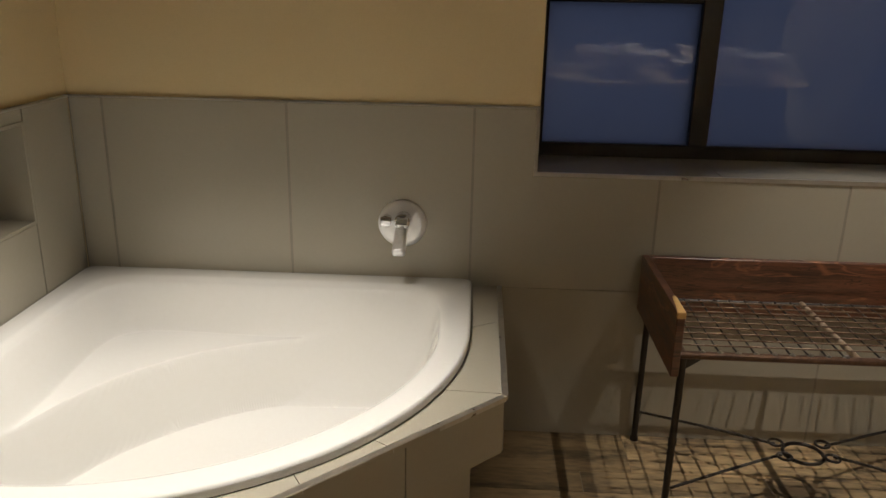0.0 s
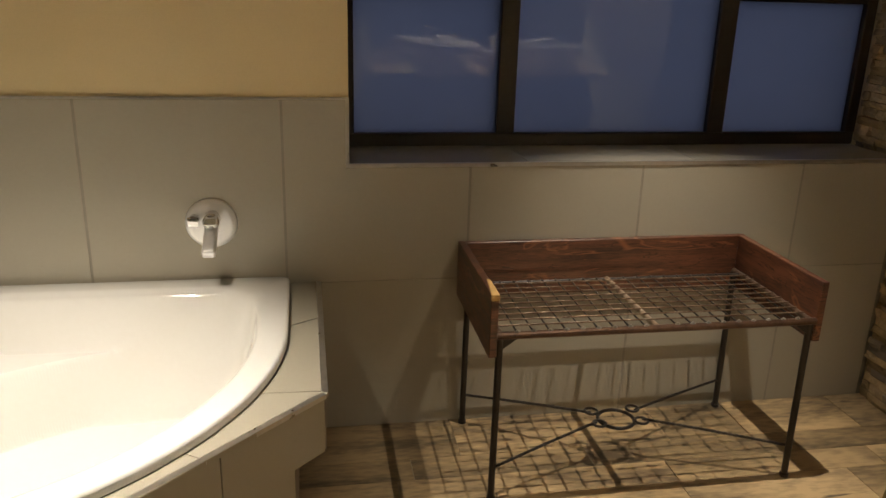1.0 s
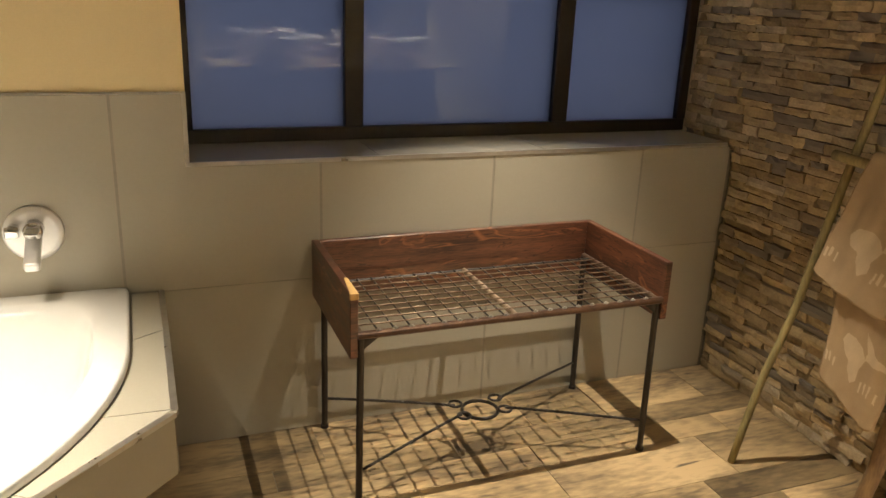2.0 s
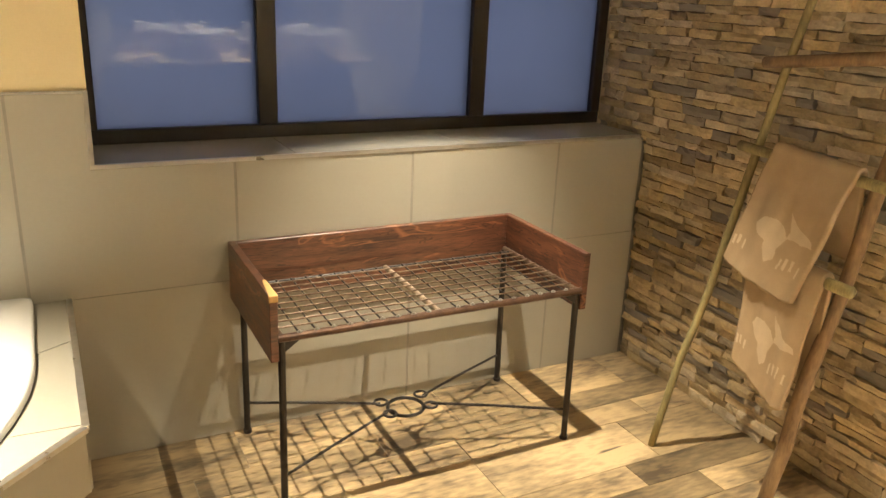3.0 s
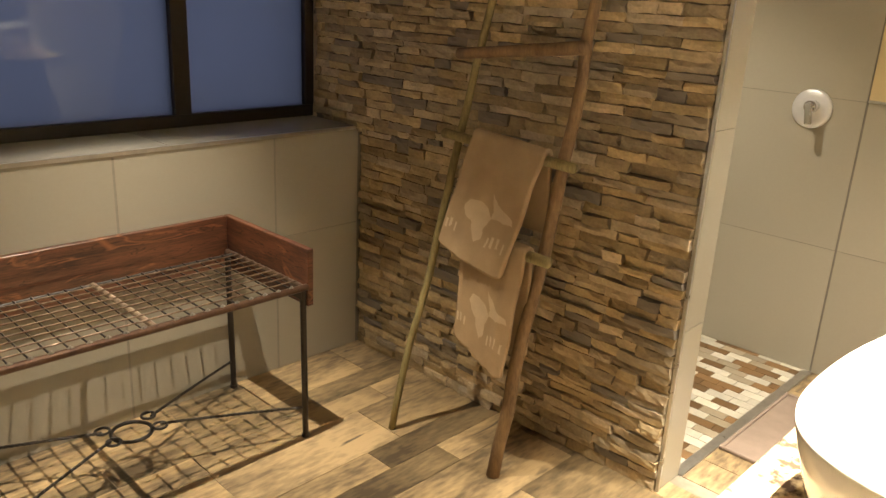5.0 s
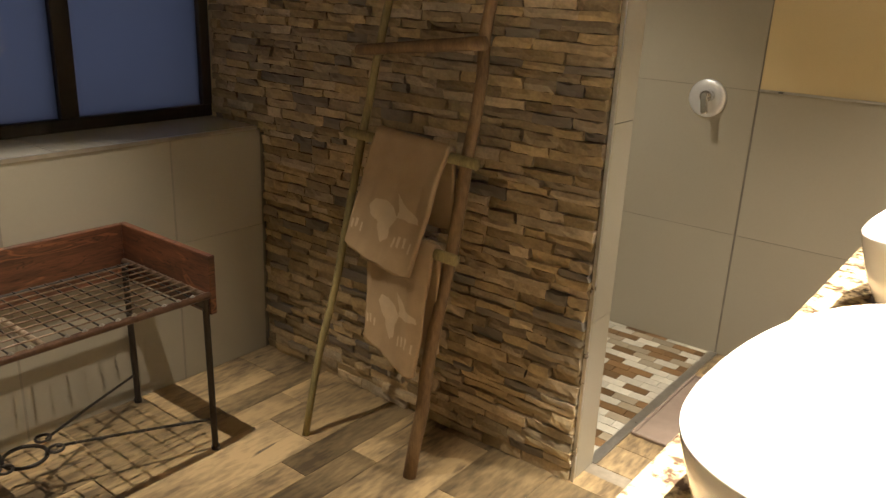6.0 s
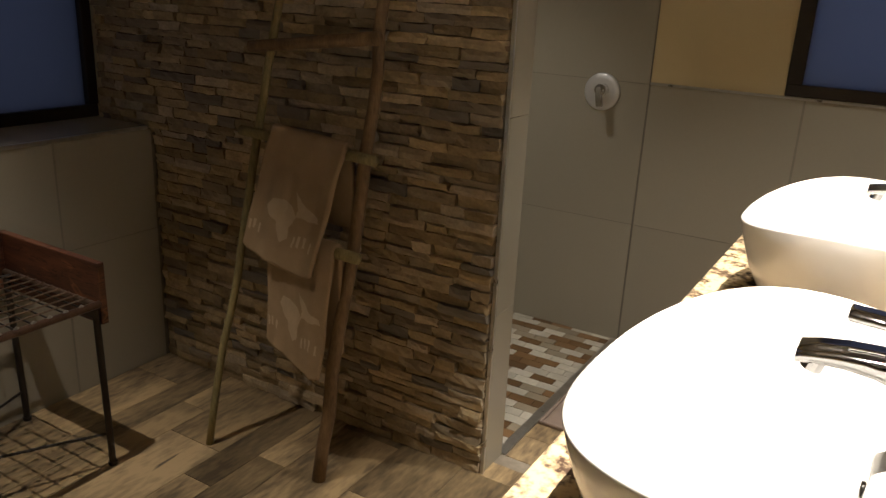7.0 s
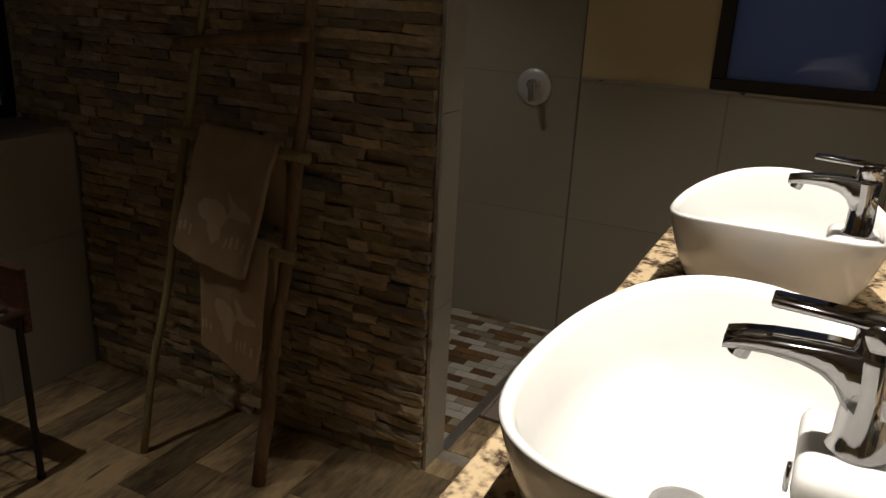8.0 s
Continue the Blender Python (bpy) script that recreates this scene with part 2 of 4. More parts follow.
def twisted(a_pts, r, turns):
    """A square bar twisted along its length."""
    bm = bmesh.new()
    pts = [Vector(p) for p in a_pts]
    n = len(pts)
    rings = []
    for i, p in enumerate(pts):
        d = (pts[min(i + 1, n - 1)] - pts[max(i - 1, 0)]).normalized()
        side = d.cross(Vector((0, 0, 1))).normalized()
        nor = side.cross(d).normalized()
        t0 = 2 * math.pi * turns * i / (n - 1)
        rings.append([bm.verts.new(p + r * (math.cos(t0 + k * math.pi / 2) * side + math.sin(t0 + k * math.pi / 2) * nor)) for k in range(4)])
    for a, b in zip(rings, rings[1:]):
        for j in range(4):
            bm.faces.new((a[j], a[(j + 1) % 4], b[(j + 1) % 4], b[j]))
    bm.faces.new(rings[0][::-1])
    bm.faces.new(rings[-1])
    return bm


def tubed(pts, radii, segs=10):
    bm = bmesh.new()
    tube(bm, pts, radii, segs)
    return bm


def lathe(bm, prof, c=(0, 0, 0), segs=32, axis="Z"):
    """Turn a profile of (radius, height) about an axis through c."""
    rows = []
    for r, h in prof:
        row = []
        for j in range(segs):
            a = 2 * math.pi * j / segs
            p = {"Z": (r * math.cos(a), r * math.sin(a), h), "Y": (r * math.cos(a), h, r * math.sin(a)), "X": (h, r * math.cos(a), r * math.sin(a))}[axis]
            row.append(bm.verts.new(Vector(c) + Vector(p)))
        rows.append(row)
    for a, b in zip(rows, rows[1:]):
        for j in range(segs):
            bm.faces.new((a[j], a[(j + 1) % segs], b[(j + 1) % segs], b[j]))
    bm.faces.new(rows[0][::-1])
    bm.faces.new(rows[-1])
    bmesh.ops.recalc_face_normals(bm, faces=bm.faces[:])


def loops(bm, rows, close_last=True):
    """Skin between closed loops of points, all of one length."""
    vs = [[bm.verts.new(p) for p in row] for row in rows]
    n = len(rows[0])
    for a, b in zip(vs, vs[1:]):
        for j in range(n):
            bm.faces.new((a[j], a[(j + 1) % n], b[(j + 1) % n], b[j]))
    if close_last:
        c = bm.verts.new(sum((v.co for v in vs[-1]), Vector()) / n)
        for j in range(n):
            bm.faces.new((vs[-1][j], vs[-1][(j + 1) % n], c))
    return vs


def smooth01(a, b, x):
    t = min(1.0, max(0.0, (x - a) / (b - a)))
    return t * t * (3 - 2 * t)


# ---- structure: room shell ----
XW, XE, YN, YS = -0.91, 3.89, 2.80, 0.02      # faces of the finished walls
J1, J2, J3 = 0.548, 1.148, 1.748              # tile joints above the floor
WX0, WX1, SILL, WTOP = 0.606, 2.60, 0.939, 2.10
TH = 0.010                                    # thickness of a wall tile


def wall(name, label, boxes, material):
    bm = bmesh.new()
    for b in boxes:
        box(bm, *b)
    return tagged(part(name, bm, material), label, "wall", kind="structure")


wall_north = wall("wall_north", "ochre painted wall above greige tiles with a long window", [
    (-1.06, WX0, YN + 0.006, 3.30, 0, CEIL), (WX1 + 0.03, 4.04, YN + 0.006, 3.30, 0, CEIL),
    (WX0, WX1 + 0.03, YN + 0.006, 3.30, 0, SILL - 0.02), (WX0, WX1 + 0.03, YN + 0.006, 3.30, WTOP, CEIL)], PAINT)
wall_west = wall("wall_west", "ochre painted wall above greige tiles with a shelf niche", [
    (-1.06, XW - 0.006, -0.13, 2.13, 0, CEIL), (-1.06, XW - 0.006, 2.532, YN + 0.006, 0, CEIL),
    (-1.06, XW - 0.006, 2.13, 2.532, 0, 0.80), (-1.06, XW - 0.006, 2.13, 2.532, 1.11, CEIL), (-1.06, -1.03, 2.13, 2.532, 0.80, 1.11)], PAINT)
W2Y0, W2Y1, W2Z0, W2Z1 = 0.19, 0.81, 1.158, 2.10
wall_east = wall("wall_east", "ochre painted wall with tiled dado and small window", [
    (XE + 0.006, 4.04, -0.13, W2Y0, 0, CEIL), (XE + 0.006, 4.04, W2Y1, YN + 0.006, 0, CEIL),
    (XE + 0.006, 4.04, W2Y0, W2Y1, 0, W2Z0), (XE + 0.006, 4.04, W2Y0, W2Y1, W2Z1, CEIL)], PAINT)
wall_south = wall("wall_south", "greige tiled wall behind the wash basins", [(-1.06, 4.04, -0.13, YS, 0, CEIL)], TILE)
tagged(part("ceiling", boxed(-1.06, 4.04, -0.13, 3.30, CEIL, CEIL + 0.1), CEILM), "unseen flat ceiling, greyed to cut bounced light", "ceiling", kind="structure")
PX0, PX1, PY0 = 2.618, 2.760, 1.33            # stone clad partition: core and end
partition = wall("partition_wall", "shower partition wall clad with split stone strips", [(PX0 + 0.012, PX1 - TH, PY0 + TH, YN + 0.004, 0, CEIL)], MORTAR)
floor = tagged(part("floor", boxed(-1.06, 4.04, -0.13, 3.30, -0.12, -0.0035), FGROUT), "wood-look plank tiles in mixed browns", "floor", kind="structure")

# cap strips on top of the tiled dado and round the window opening
def strip(name, boxes, label="thin metal tile trim"):
    bm = bmesh.new()
    for b in boxes:
        box(bm, *b)
    return tagged(part(name, bm, TRIM), label, "tile trim", kind="structure")


strip("trim", [(XW + 0.003, WX0 - 0.012, YN - 0.003, YN + 0.005, J2, J2 + 0.007)])
strip("trim", [(XW - 0.005, XW + 0.009, 0.05, YN - 0.010, J2, J2 + 0.008)])
strip("trim", [(XE - 0.009, XE + 0.005, 0.05, 1.322, J2, J2 + 0.008)])
strip("trim", [(WX0 - 0.011, WX0 + 0.001, YN - 0.004, YN + 0.005, SILL + 0.009, J2 + 0.008)])
strip("trim", [(WX0 - 0.010, WX1 - 0.02, YN - 0.004, YN + 0.005, SILL - 0.005, SILL + 0.008)])
strip("trim", [(PX0 - 0.002, PX0 + 0.008, PY0 - 0.004, PY0 + 0.006, 0, CEIL)], "pale metal corner bead")
strip("threshold", [(PX1, XE, PY0 - 0.012, PY0 + 0.024, -0.004, 0.004)], "grey metal edge of the shower floor")

# tiled sill and reveal of the long window
bm = bmesh.new()
box(bm, WX0, 1.196, YN + 0.006, 3.14, SILL - 0.012, SILL + 0.006)
box(bm, 1.199, 1.797, YN + 0.006, 3.14, SILL - 0.012, SILL + 0.006)
box(bm, 1.800, WX1 - 0.01, YN + 0.006, 3.14, SILL - 0.012, SILL + 0.006)
tagged(part("window_sill", bm, TILE), "greige tiled window sill", "window sill", kind="structure")
tagged(part("window_reveal", boxed(WX0 - 0.010, WX0, YN + 0.008, 3.12, SILL, WTOP), TILE), "greige tiled window reveal", "wall", kind="structure")

# long window: dark frame, two mullions, low transoms on the outer lights
win = thing("window_1", "dark bronze window with frosted panes at dusk", "window", kind="structure")
FY0, FY1, GY = 3.10, 3.16, 3.125
part("window_frame", boxed(WX0, WX1, FY0, FY1, SILL + 0.006, SILL + 0.052, bevel=0.003), FRAME, win)
part("window_frame", boxed(WX0, WX1, FY0, FY1, WTOP - 0.045, WTOP, bevel=0.003), FRAME, win)
for a, b in ((WX0, 0.640), (1.153, 1.219), (1.974, 2.039), (2.558, WX1)):
    part("mullion", boxed(a, b, FY0 - 0.004, FY1, SILL + 0.052, WTOP - 0.045, bevel=0.003), FRAME, win)
for a, b in ((0.640, 1.153), (2.039, 2.558)):
    part("transom", boxed(a, b, FY0, FY1, 1.470, 1.525, bevel=0.003), FRAME, win)
for a, b, c, d in ((0.636, 1.157, 0.98, 1.475), (0.636, 1.157, 1.52, 2.06), (1.215, 1.978, 0.98, 2.06), (2.035, 2.562, 0.98, 1.475), (2.035, 2.562, 1.52, 2.06)):
    pane = part("pane", boxed(a, b, GY, GY + 0.006, c, d), [FROST, GLASS], win)
    for fc in pane.data.polygons:
        fc.material_index = 1 if fc.normal.y < -0.5 else 0

# small window by the basins
win2 = thing("window_2", "small dark bronze window with a frosted pane", "window", kind="structure")
X0, X1 = XE - 0.004, XE + 0.05
part("window_frame", boxed(X0, X1, W2Y0, W2Y1, W2Z0, W2Z0 + 0.045, bevel=0.003), FRAME, win2)
part("window_frame", boxed(X0, X1, W2Y0, W2Y1, W2Z1 - 0.045, W2Z1, bevel=0.003), FRAME, win2)
for a, b in ((W2Y0, W2Y0 + 0.05), (W2Y1 - 0.055, W2Y1)):
    part("mullion", boxed(X0 - 0.003, X1, a, b, W2Z0 + 0.045, W2Z1 - 0.045, bevel=0.003), FRAME, win2)
pane = part("pane", boxed(XE + 0.012, XE + 0.018, W2Y0 + 0.045, W2Y1 - 0.05, W2Z0 + 0.04, W2Z1 - 0.04), [FROST, GLASS], win2)
for fc in pane.data.polygons:
    fc.material_index = 1 if fc.normal.x < -0.5 else 0

# shelf niche in the west wall
niche = bmesh.new()
for b in ((-1.028, XW + 0.002, 2.132, 2.530, 0.801, 0.811), (-1.028, XW + 0.002, 2.132, 2.530, 1.099, 1.109), (-1.028, -1.018, 2.132, 2.530, 0.811, 1.099),
          (-1.018, XW + 0.002, 2.132, 2.142, 0.811, 1.099), (-1.018, XW + 0.002, 2.520, 2.530, 0.811, 1.099)):
    box(niche, *b)
tagged(part("wall_niche", niche, TILE), "recessed tiled shelf niche above the bath", "niche", kind="structure")

# ---- bath ----
def uv(u, v, z):
    """Bath coordinates: u along the north wall, v along the west wall, from the corner of the room."""
    return Vector((XW + 0.002 + u, YN - 0.002 - v, z))


BC, BN = 0.72, 360


def bath_radius(a, off, p):
    """Distance from the bath's middle to its outline, off metres inside the outer edge; p: how sharp the corners are."""
    c, s = math.cos(a), math.sin(a)
    far = min((1.318 - off - BC) / c if c > 1e-6 else 9, (1.318 - off - BC) / s if s > 1e-6 else 9)
    if BC + far * c > 0.42 and BC + far * s > 0.42:
        d = BC - 0.42
        q = d * (c + s)
        far = min(far, -q + math.sqrt(q * q - 2 * d * d + (0.898 - off) ** 2))
    inv = (1 / far) ** p
    for k in (-c, -s):
        if k > 1e-6:
            inv += (k / (BC - off)) ** p
    return inv ** (-1 / p)


def bath_ring(off, p, z):
    return [uv(BC + bath_radius(a, off, p) * math.cos(a), BC + bath_radius(a, off, p) * math.sin(a), z) for a in (2 * math.pi * j / BN for j in range(BN))]


bath = thing("corner_bath", "white acrylic corner bath with a moulded seat", "bathtub", (-0.2, 2.1, 0))
RIM = 0.577
bm = bmesh.new()
rows = [bath_ring(0.0, 70, 0.553), bath_ring(0.0, 70, RIM - 0.008), bath_ring(0.003, 70, RIM - 0.002), bath_ring(0.009, 60, RIM)]
rows += [bath_ring(0.065, 12, RIM - 0.001), bath_ring(0.078, 9, RIM - 0.004), bath_ring(0.086, 8, RIM - 0.012)]
STEPS = 190
for i in range(1, STEPS):
    f = i / STEPS
    row = []
    for j in range(BN):
        a = 2 * math.pi * j / BN
        rim = bath_radius(a, 0.088, 8)
        well = rim - 0.135
        r = rim * (1 - f)
        u, v = BC + r * math.cos(a), BC + r * math.sin(a)
        w = smooth01(rim, well, r)
        w = 0.55 * w + 0.45 * min(1.0, max(0.0, (rim - r) / (rim - well)))
        zw = -0.014 - 0.375 * (w ** 0.8) + 0.02 * smooth01(well, 0, r) * -1
        zs = -0.014 - 0.150 * smooth01(rim, rim - 0.085, r)
        seat = smooth01(0.258, 0.241, (u + 0.1) * (v + 0.1))
        row.append(uv(u, v, RIM + zw * (1 - seat) + max(zw, zs) * seat))
    rows.append(row)
loops(bm, rows)
bmesh.ops.recalc_face_normals(bm, faces=bm.faces[:])
tub = part("tub", bm, ACRYL, bath, smooth=True)
tub.matrix_parent_inverse = Matrix.Translation(bath.location).inverted()
bm = bmesh.new()
lathe(bm, [(0.001, 0.004), (0.030, 0.004), (0.034, 0.002), (0.036, -0.003)], uv(0.78, 0.78, 0.186), 24)
drain = part("drain", bm, CHROME, bath, "chrome bath waste", True)
drain.matrix_parent_inverse = tub.matrix_parent_inverse

# tiled deck round the bath: apron, recessed body and top tiles
deck = tagged(new("bath_surround"), "tiled bath surround with a recessed base", "bath surround", kind="structure")
def prism(bm, poly, z0, z1):
    lo = [bm.verts.new((x, y, z0)) for x, y in poly]
    hi = [bm.verts.new((x, y, z1)) for x, y in poly]
    n = len(poly)
    bm.faces.new(hi)
    bm.faces.new(lo[::-1])
    for i in range(n):
        bm.faces.new((lo[i], lo[(i + 1) % n], hi[(i + 1) % n], hi[i]))


DX, DYC, DXC, DYW = 0.493, 2.038, -0.160, 1.392
bm = bmesh.new()
outer = [(XW + 0.001, DYW), (DXC, DYW), (DX, DYC), (DX, YN - 0.001)]
inner = [(XW + 0.001, DYW + 0.07), (DXC - 0.03, DYW + 0.07), (DX - 0.07, DYC + 0.03), (DX - 0.07, YN - 0.001)]
for i in range(3):
    prism(bm, [outer[i], outer[i + 1], inner[i + 1], inner[i]], 0.40, 0.537)
part("apron_core", bm, GROUT, deck)
bm = bmesh.new()
prism(bm, [(XW + 0.001, DYW + 0.06), (DXC - 0.02, DYW + 0.06), (DX - 0.07, DYC + 0.02), (DX - 0.07, YN - 0.001),
           (DX - 0.16, YN - 0.001), (DX - 0.16, DYC + 0.06), (DXC - 0.06, DYW + 0.16), (XW + 0.001, DYW + 0.16)], 0.0, 0.40)
part("base_wall", bm, TILE, deck, "greige tiled recessed base")
# apron tiles
def slab(bm, a, b, z0, z1, t=0.010):
    a, b = Vector((*a, 0)), Vector((*b, 0))
    d = (b - a).normalized()
    o = Vector((d.y, -d.x, 0)) * t
    prism(bm, [tuple((a + o)[:2]), tuple((b + o)[:2]), tuple(b[:2]), tuple(a[:2])], z0, z1)


def between(a, b, f):
    return (a[0] + (b[0] - a[0]) * f, a[1] + (b[1] - a[1]) * f)


for a, b, cuts in ((outer[0], outer[1], (0, 0.36, 1)), (outer[1], outer[2], (0, 0.12, 0.66, 1)), (outer[2], outer[3], (0, 0.54, 1))):
    for f, g in zip(cuts, cuts[1:]):
        bm = bmesh.new()
        slab(bm, between(a, b, f + 0.002), between(a, b, g - 0.002), 0.395, 0.540)
        part("apron_tile", bm, TILE, deck)
# top tiles, cut by joints that run out from the bath
def deck_edge(a):
    """Point on the outer edge of the deck in direction a from the bath's middle."""
    c, s = math.cos(a), math.sin(a)
    best = 9
    for nx, ny, lim in ((1, 0, DX + 0.012 - XW), (0, 1, YN - DYW + 0.012), (-1, 0, 0.0), (0, -1, 0.0), (math.sqrt(0.5), math.sqrt(0.5), (DX - XW + YN - DYC) * math.sqrt(0.5) + 0.012)):
        k = nx * c + ny * s
        if k > 1e-6:
            best = min(best, (lim - BC * (nx + ny)) / k)
    return best


cuts = [-50.2, -31.6, 2.6, 34, 46, 58.5, 86, 122, 140.2]
for a0, a1 in zip(cuts, cuts[1:]):
    if a1 - a0 < 13 and a0 == 34:
        continue
    a0, a1 = (34 if a0 == 46 else a0), a1
    bm = bmesh.new()
    lo_r, hi_r = [], []
    for i in range(25):
        a = radians(a0 + 0.12 + (a1 - a0 - 0.24) * i / 24)
        ri, ro = bath_radius(a, 0.03, 70), deck_edge(a)
        for z, rows_ in ((0.540, lo_r), (0.551, hi_r)):
            rows_.append([bm.verts.new(uv(BC + r * math.cos(a), BC + r * math.sin(a), z)) for r in (ri, ro)])
    for i in range(24):
        bm.faces.new((hi_r[i][0], hi_r[i][1], hi_r[i + 1][1], hi_r[i + 1][0]))
        bm.faces.new((hi_r[i][1], lo_r[i][1], lo_r[i + 1][1], hi_r[i + 1][1]))
        bm.faces.new((hi_r[i][0], hi_r[i + 1][0], lo_r[i + 1][0], lo_r[i][0]))
    for i in (0, 24):
        bm.faces.new((hi_r[i][0], hi_r[i][1], lo_r[i][1], lo_r[i][0]))
    bmesh.ops.recalc_face_normals(bm, faces=bm.faces[:])
    part("deck_tile", bm, TILE, deck)
bm = bmesh.new()
for a, b in zip(outer, outer[1:]):
    slab(bm, a, b, 0.541, 0.553, 0.016)
part("edge_trim", bm, TRIM, deck, "thin metal edge trim")


# ---- taps ----
def bath_mixer():
    t = thing("bath_mixer", "chrome wall bath mixer with round plate", "tap", (0.173, YN, 0.762))
    bm = bmesh.new()
    lathe(bm, [(0.080, 0.0), (0.080, -0.004), (0.077, -0.009), (0.06, -0.012), (0.001, -0.013)], (0, -0.001, 0), 48, "Y")
    part("wall_plate", bm, GLARECHROME, t, "round chrome plate", True)
    bm = bmesh.new()
    lathe(bm, [(0.026, -0.010), (0.026, -0.055), (0.022, -0.062), (0.001, -0.064)], (0.004, 0, 0.018), 28, "Y")
    part("cartridge", bm, CHROME, t, smooth=True)
    bm = bmesh.new()
    box(bm, -0.021, 0.021, -0.15, -0.010, -0.016, 0.014, bevel=0.010, segs=4, m=Matrix.Translation((0.000, 0, -0.002)) @ Matrix.Rotation(radians(24), 4, "X"))
    part("spout", bm, GLARECHROME, t, "chrome spout", True)
    bm = bmesh.new()
    box(bm, -0.018, 0.018, -0.118, -0.05, 0.004, 0.013, bevel=0.004, segs=2, m=Matrix.Translation((0.006, 0, 0.034)) @ Matrix.Rotation(radians(8), 4, "X"))
    part("lever", bm, CHROME, t, smooth=True)
    bm = bmesh.new()
    lathe(bm, [(0.017, -0.010), (0.017, -0.040), (0.014, -0.045), (0.001, -0.046)], (-0.050, 0, 0.016), 24, "Y")
    box(bm, -0.068, -0.032, -0.052, -0.042, 0.000, 0.032, bevel=0.004, segs=2)
    part("diverter_knob", bm, CHROME, t, smooth=True)


bath_mixer()


def shower_mixer():
    t = thing("shower_mixer", "chrome shower mixer with a lever on a round plate", "tap", (XE, 1.525, 1.098))
    bm = bmesh.new()
    lathe(bm, [(0.078, 0.0), (0.078, -0.005), (0.073, -0.010), (0.05, -0.012), (0.001, -0.013)], (-0.001, 0, 0), 48, "X")
    part("wall_plate", bm, GLARECHROME, t, "round chrome plate", True)
    bm = bmesh.new()
    lathe(bm, [(0.024, -0.010), (0.024, -0.058), (0.020, -0.064), (0.001, -0.066)], (0, -0.008, 0.012), 28, "X")
    part("cartridge", bm, CHROME, t, smooth=True)
    bm = bmesh.new()
    box(bm, -0.078, -0.060, -0.024, 0.004, -0.058, 0.026, bevel=0.005, segs=2, m=Matrix.Rotation(radians(-8), 4, "X"))
    part("lever", bm, CHROME, t, smooth=True)


shower_mixer()

# ---- vanity: counter, basins, basin mixers ----
CZ = 0.963
CX0, CX1, CY1 = 0.93, 2.59, 0.662
vanity = thing("vanity_counter", "speckled brown granite counter on two side supports", "countertop", (1.7, 0.3, 0))
vi = Matrix.Translation(vanity.location).inverted()
part("countertop", boxed(CX0, CX1, YS + 0.001, CY1, CZ - 0.032, CZ, bevel=0.004, segs=2), GRANITE, vanity).matrix_parent_inverse = vi
for a, b in ((CX0 + 0.12, CX0 + 0.17), (CX1 - 0.17, CX1 - 0.12)):
    part("side_support", boxed(a, b, YS + 0.001, CY1 - 0.16, 0.0, CZ - 0.032), DARKBOX, vanity).matrix_parent_inverse = vi


def basin(x, y):
    t = thing("wash_basin", "white ceramic boat-shaped vessel basin on granite", "wash basin", (x, y, CZ), group="wash basins on the counter")
    bm = bmesh.new()
    def ring(a, b, z, lift=0.0, n=2.2, cnt=96):
        a, b, z, out = a * 0.90, b * 0.935, z * 0.835, []
        for j in range(cnt):
            an = 2 * math.pi * j / cnt
            c, s = math.cos(an), math.sin(an)
            px, py = a * math.copysign(abs(c) ** (2 / n), c), b * math.copysign(abs(s) ** (2 / n), s)
            out.append(Vector((px, py, z + 0.78 * lift * (px / 0.262) ** 2)))
        return out
    rows = [ring(0.17, 0.12, 0.0), ring(0.178, 0.127, 0.003), ring(0.215, 0.150, 0.04, 0.005), ring(0.255, 0.178, 0.10, 0.02), ring(0.283, 0.196, 0.165, 0.045), ring(0.291, 0.200, 0.186, 0.05),
            ring(0.291, 0.200, 0.191, 0.05), ring(0.286, 0.196, 0.194, 0.05), ring(0.280, 0.191, 0.192, 0.05), ring(0.272, 0.184, 0.182, 0.048), ring(0.25, 0.168, 0.12, 0.03), ring(0.215, 0.142, 0.065, 0.01),
            ring(0.15, 0.10, 0.035), ring(0.08, 0.06, 0.026), ring(0.03, 0.025, 0.022)]
    loops(bm, rows)
    bm.faces.new([v for v in bm.verts][0:96][::-1])
    bmesh.ops.recalc_face_normals(bm, faces=bm.faces[:])
    part("bowl", bm, CERAM, t, smooth=True)
    bm = bmesh.new()
    box(bm, -0.075, 0.075, -0.172, -0.082, 0.105, 0.148, bevel=0.016, segs=4)
    part("tap_ledge", bm, CERAM, t, smooth=True)
    bm = bmesh.new()
    lathe(bm, [(0.030, 0.0), (0.034, 0.003), (0.033, 0.007), (0.024, 0.010), (0.001, 0.012)], (0, 0.01, 0.026), 28)
    part("drain", bm, CHROME, t, "chrome waste", True)
    bm = bmesh.new()
    lathe(bm, [(0.014, 0.0), (0.014, 0.004), (0.010, 0.005), (0.001, 0.003)], (-0.045, -0.0805, 0.126), 20, "Y")
    part("overflow_ring", bm, CHROME, t, smooth=True)
    return t


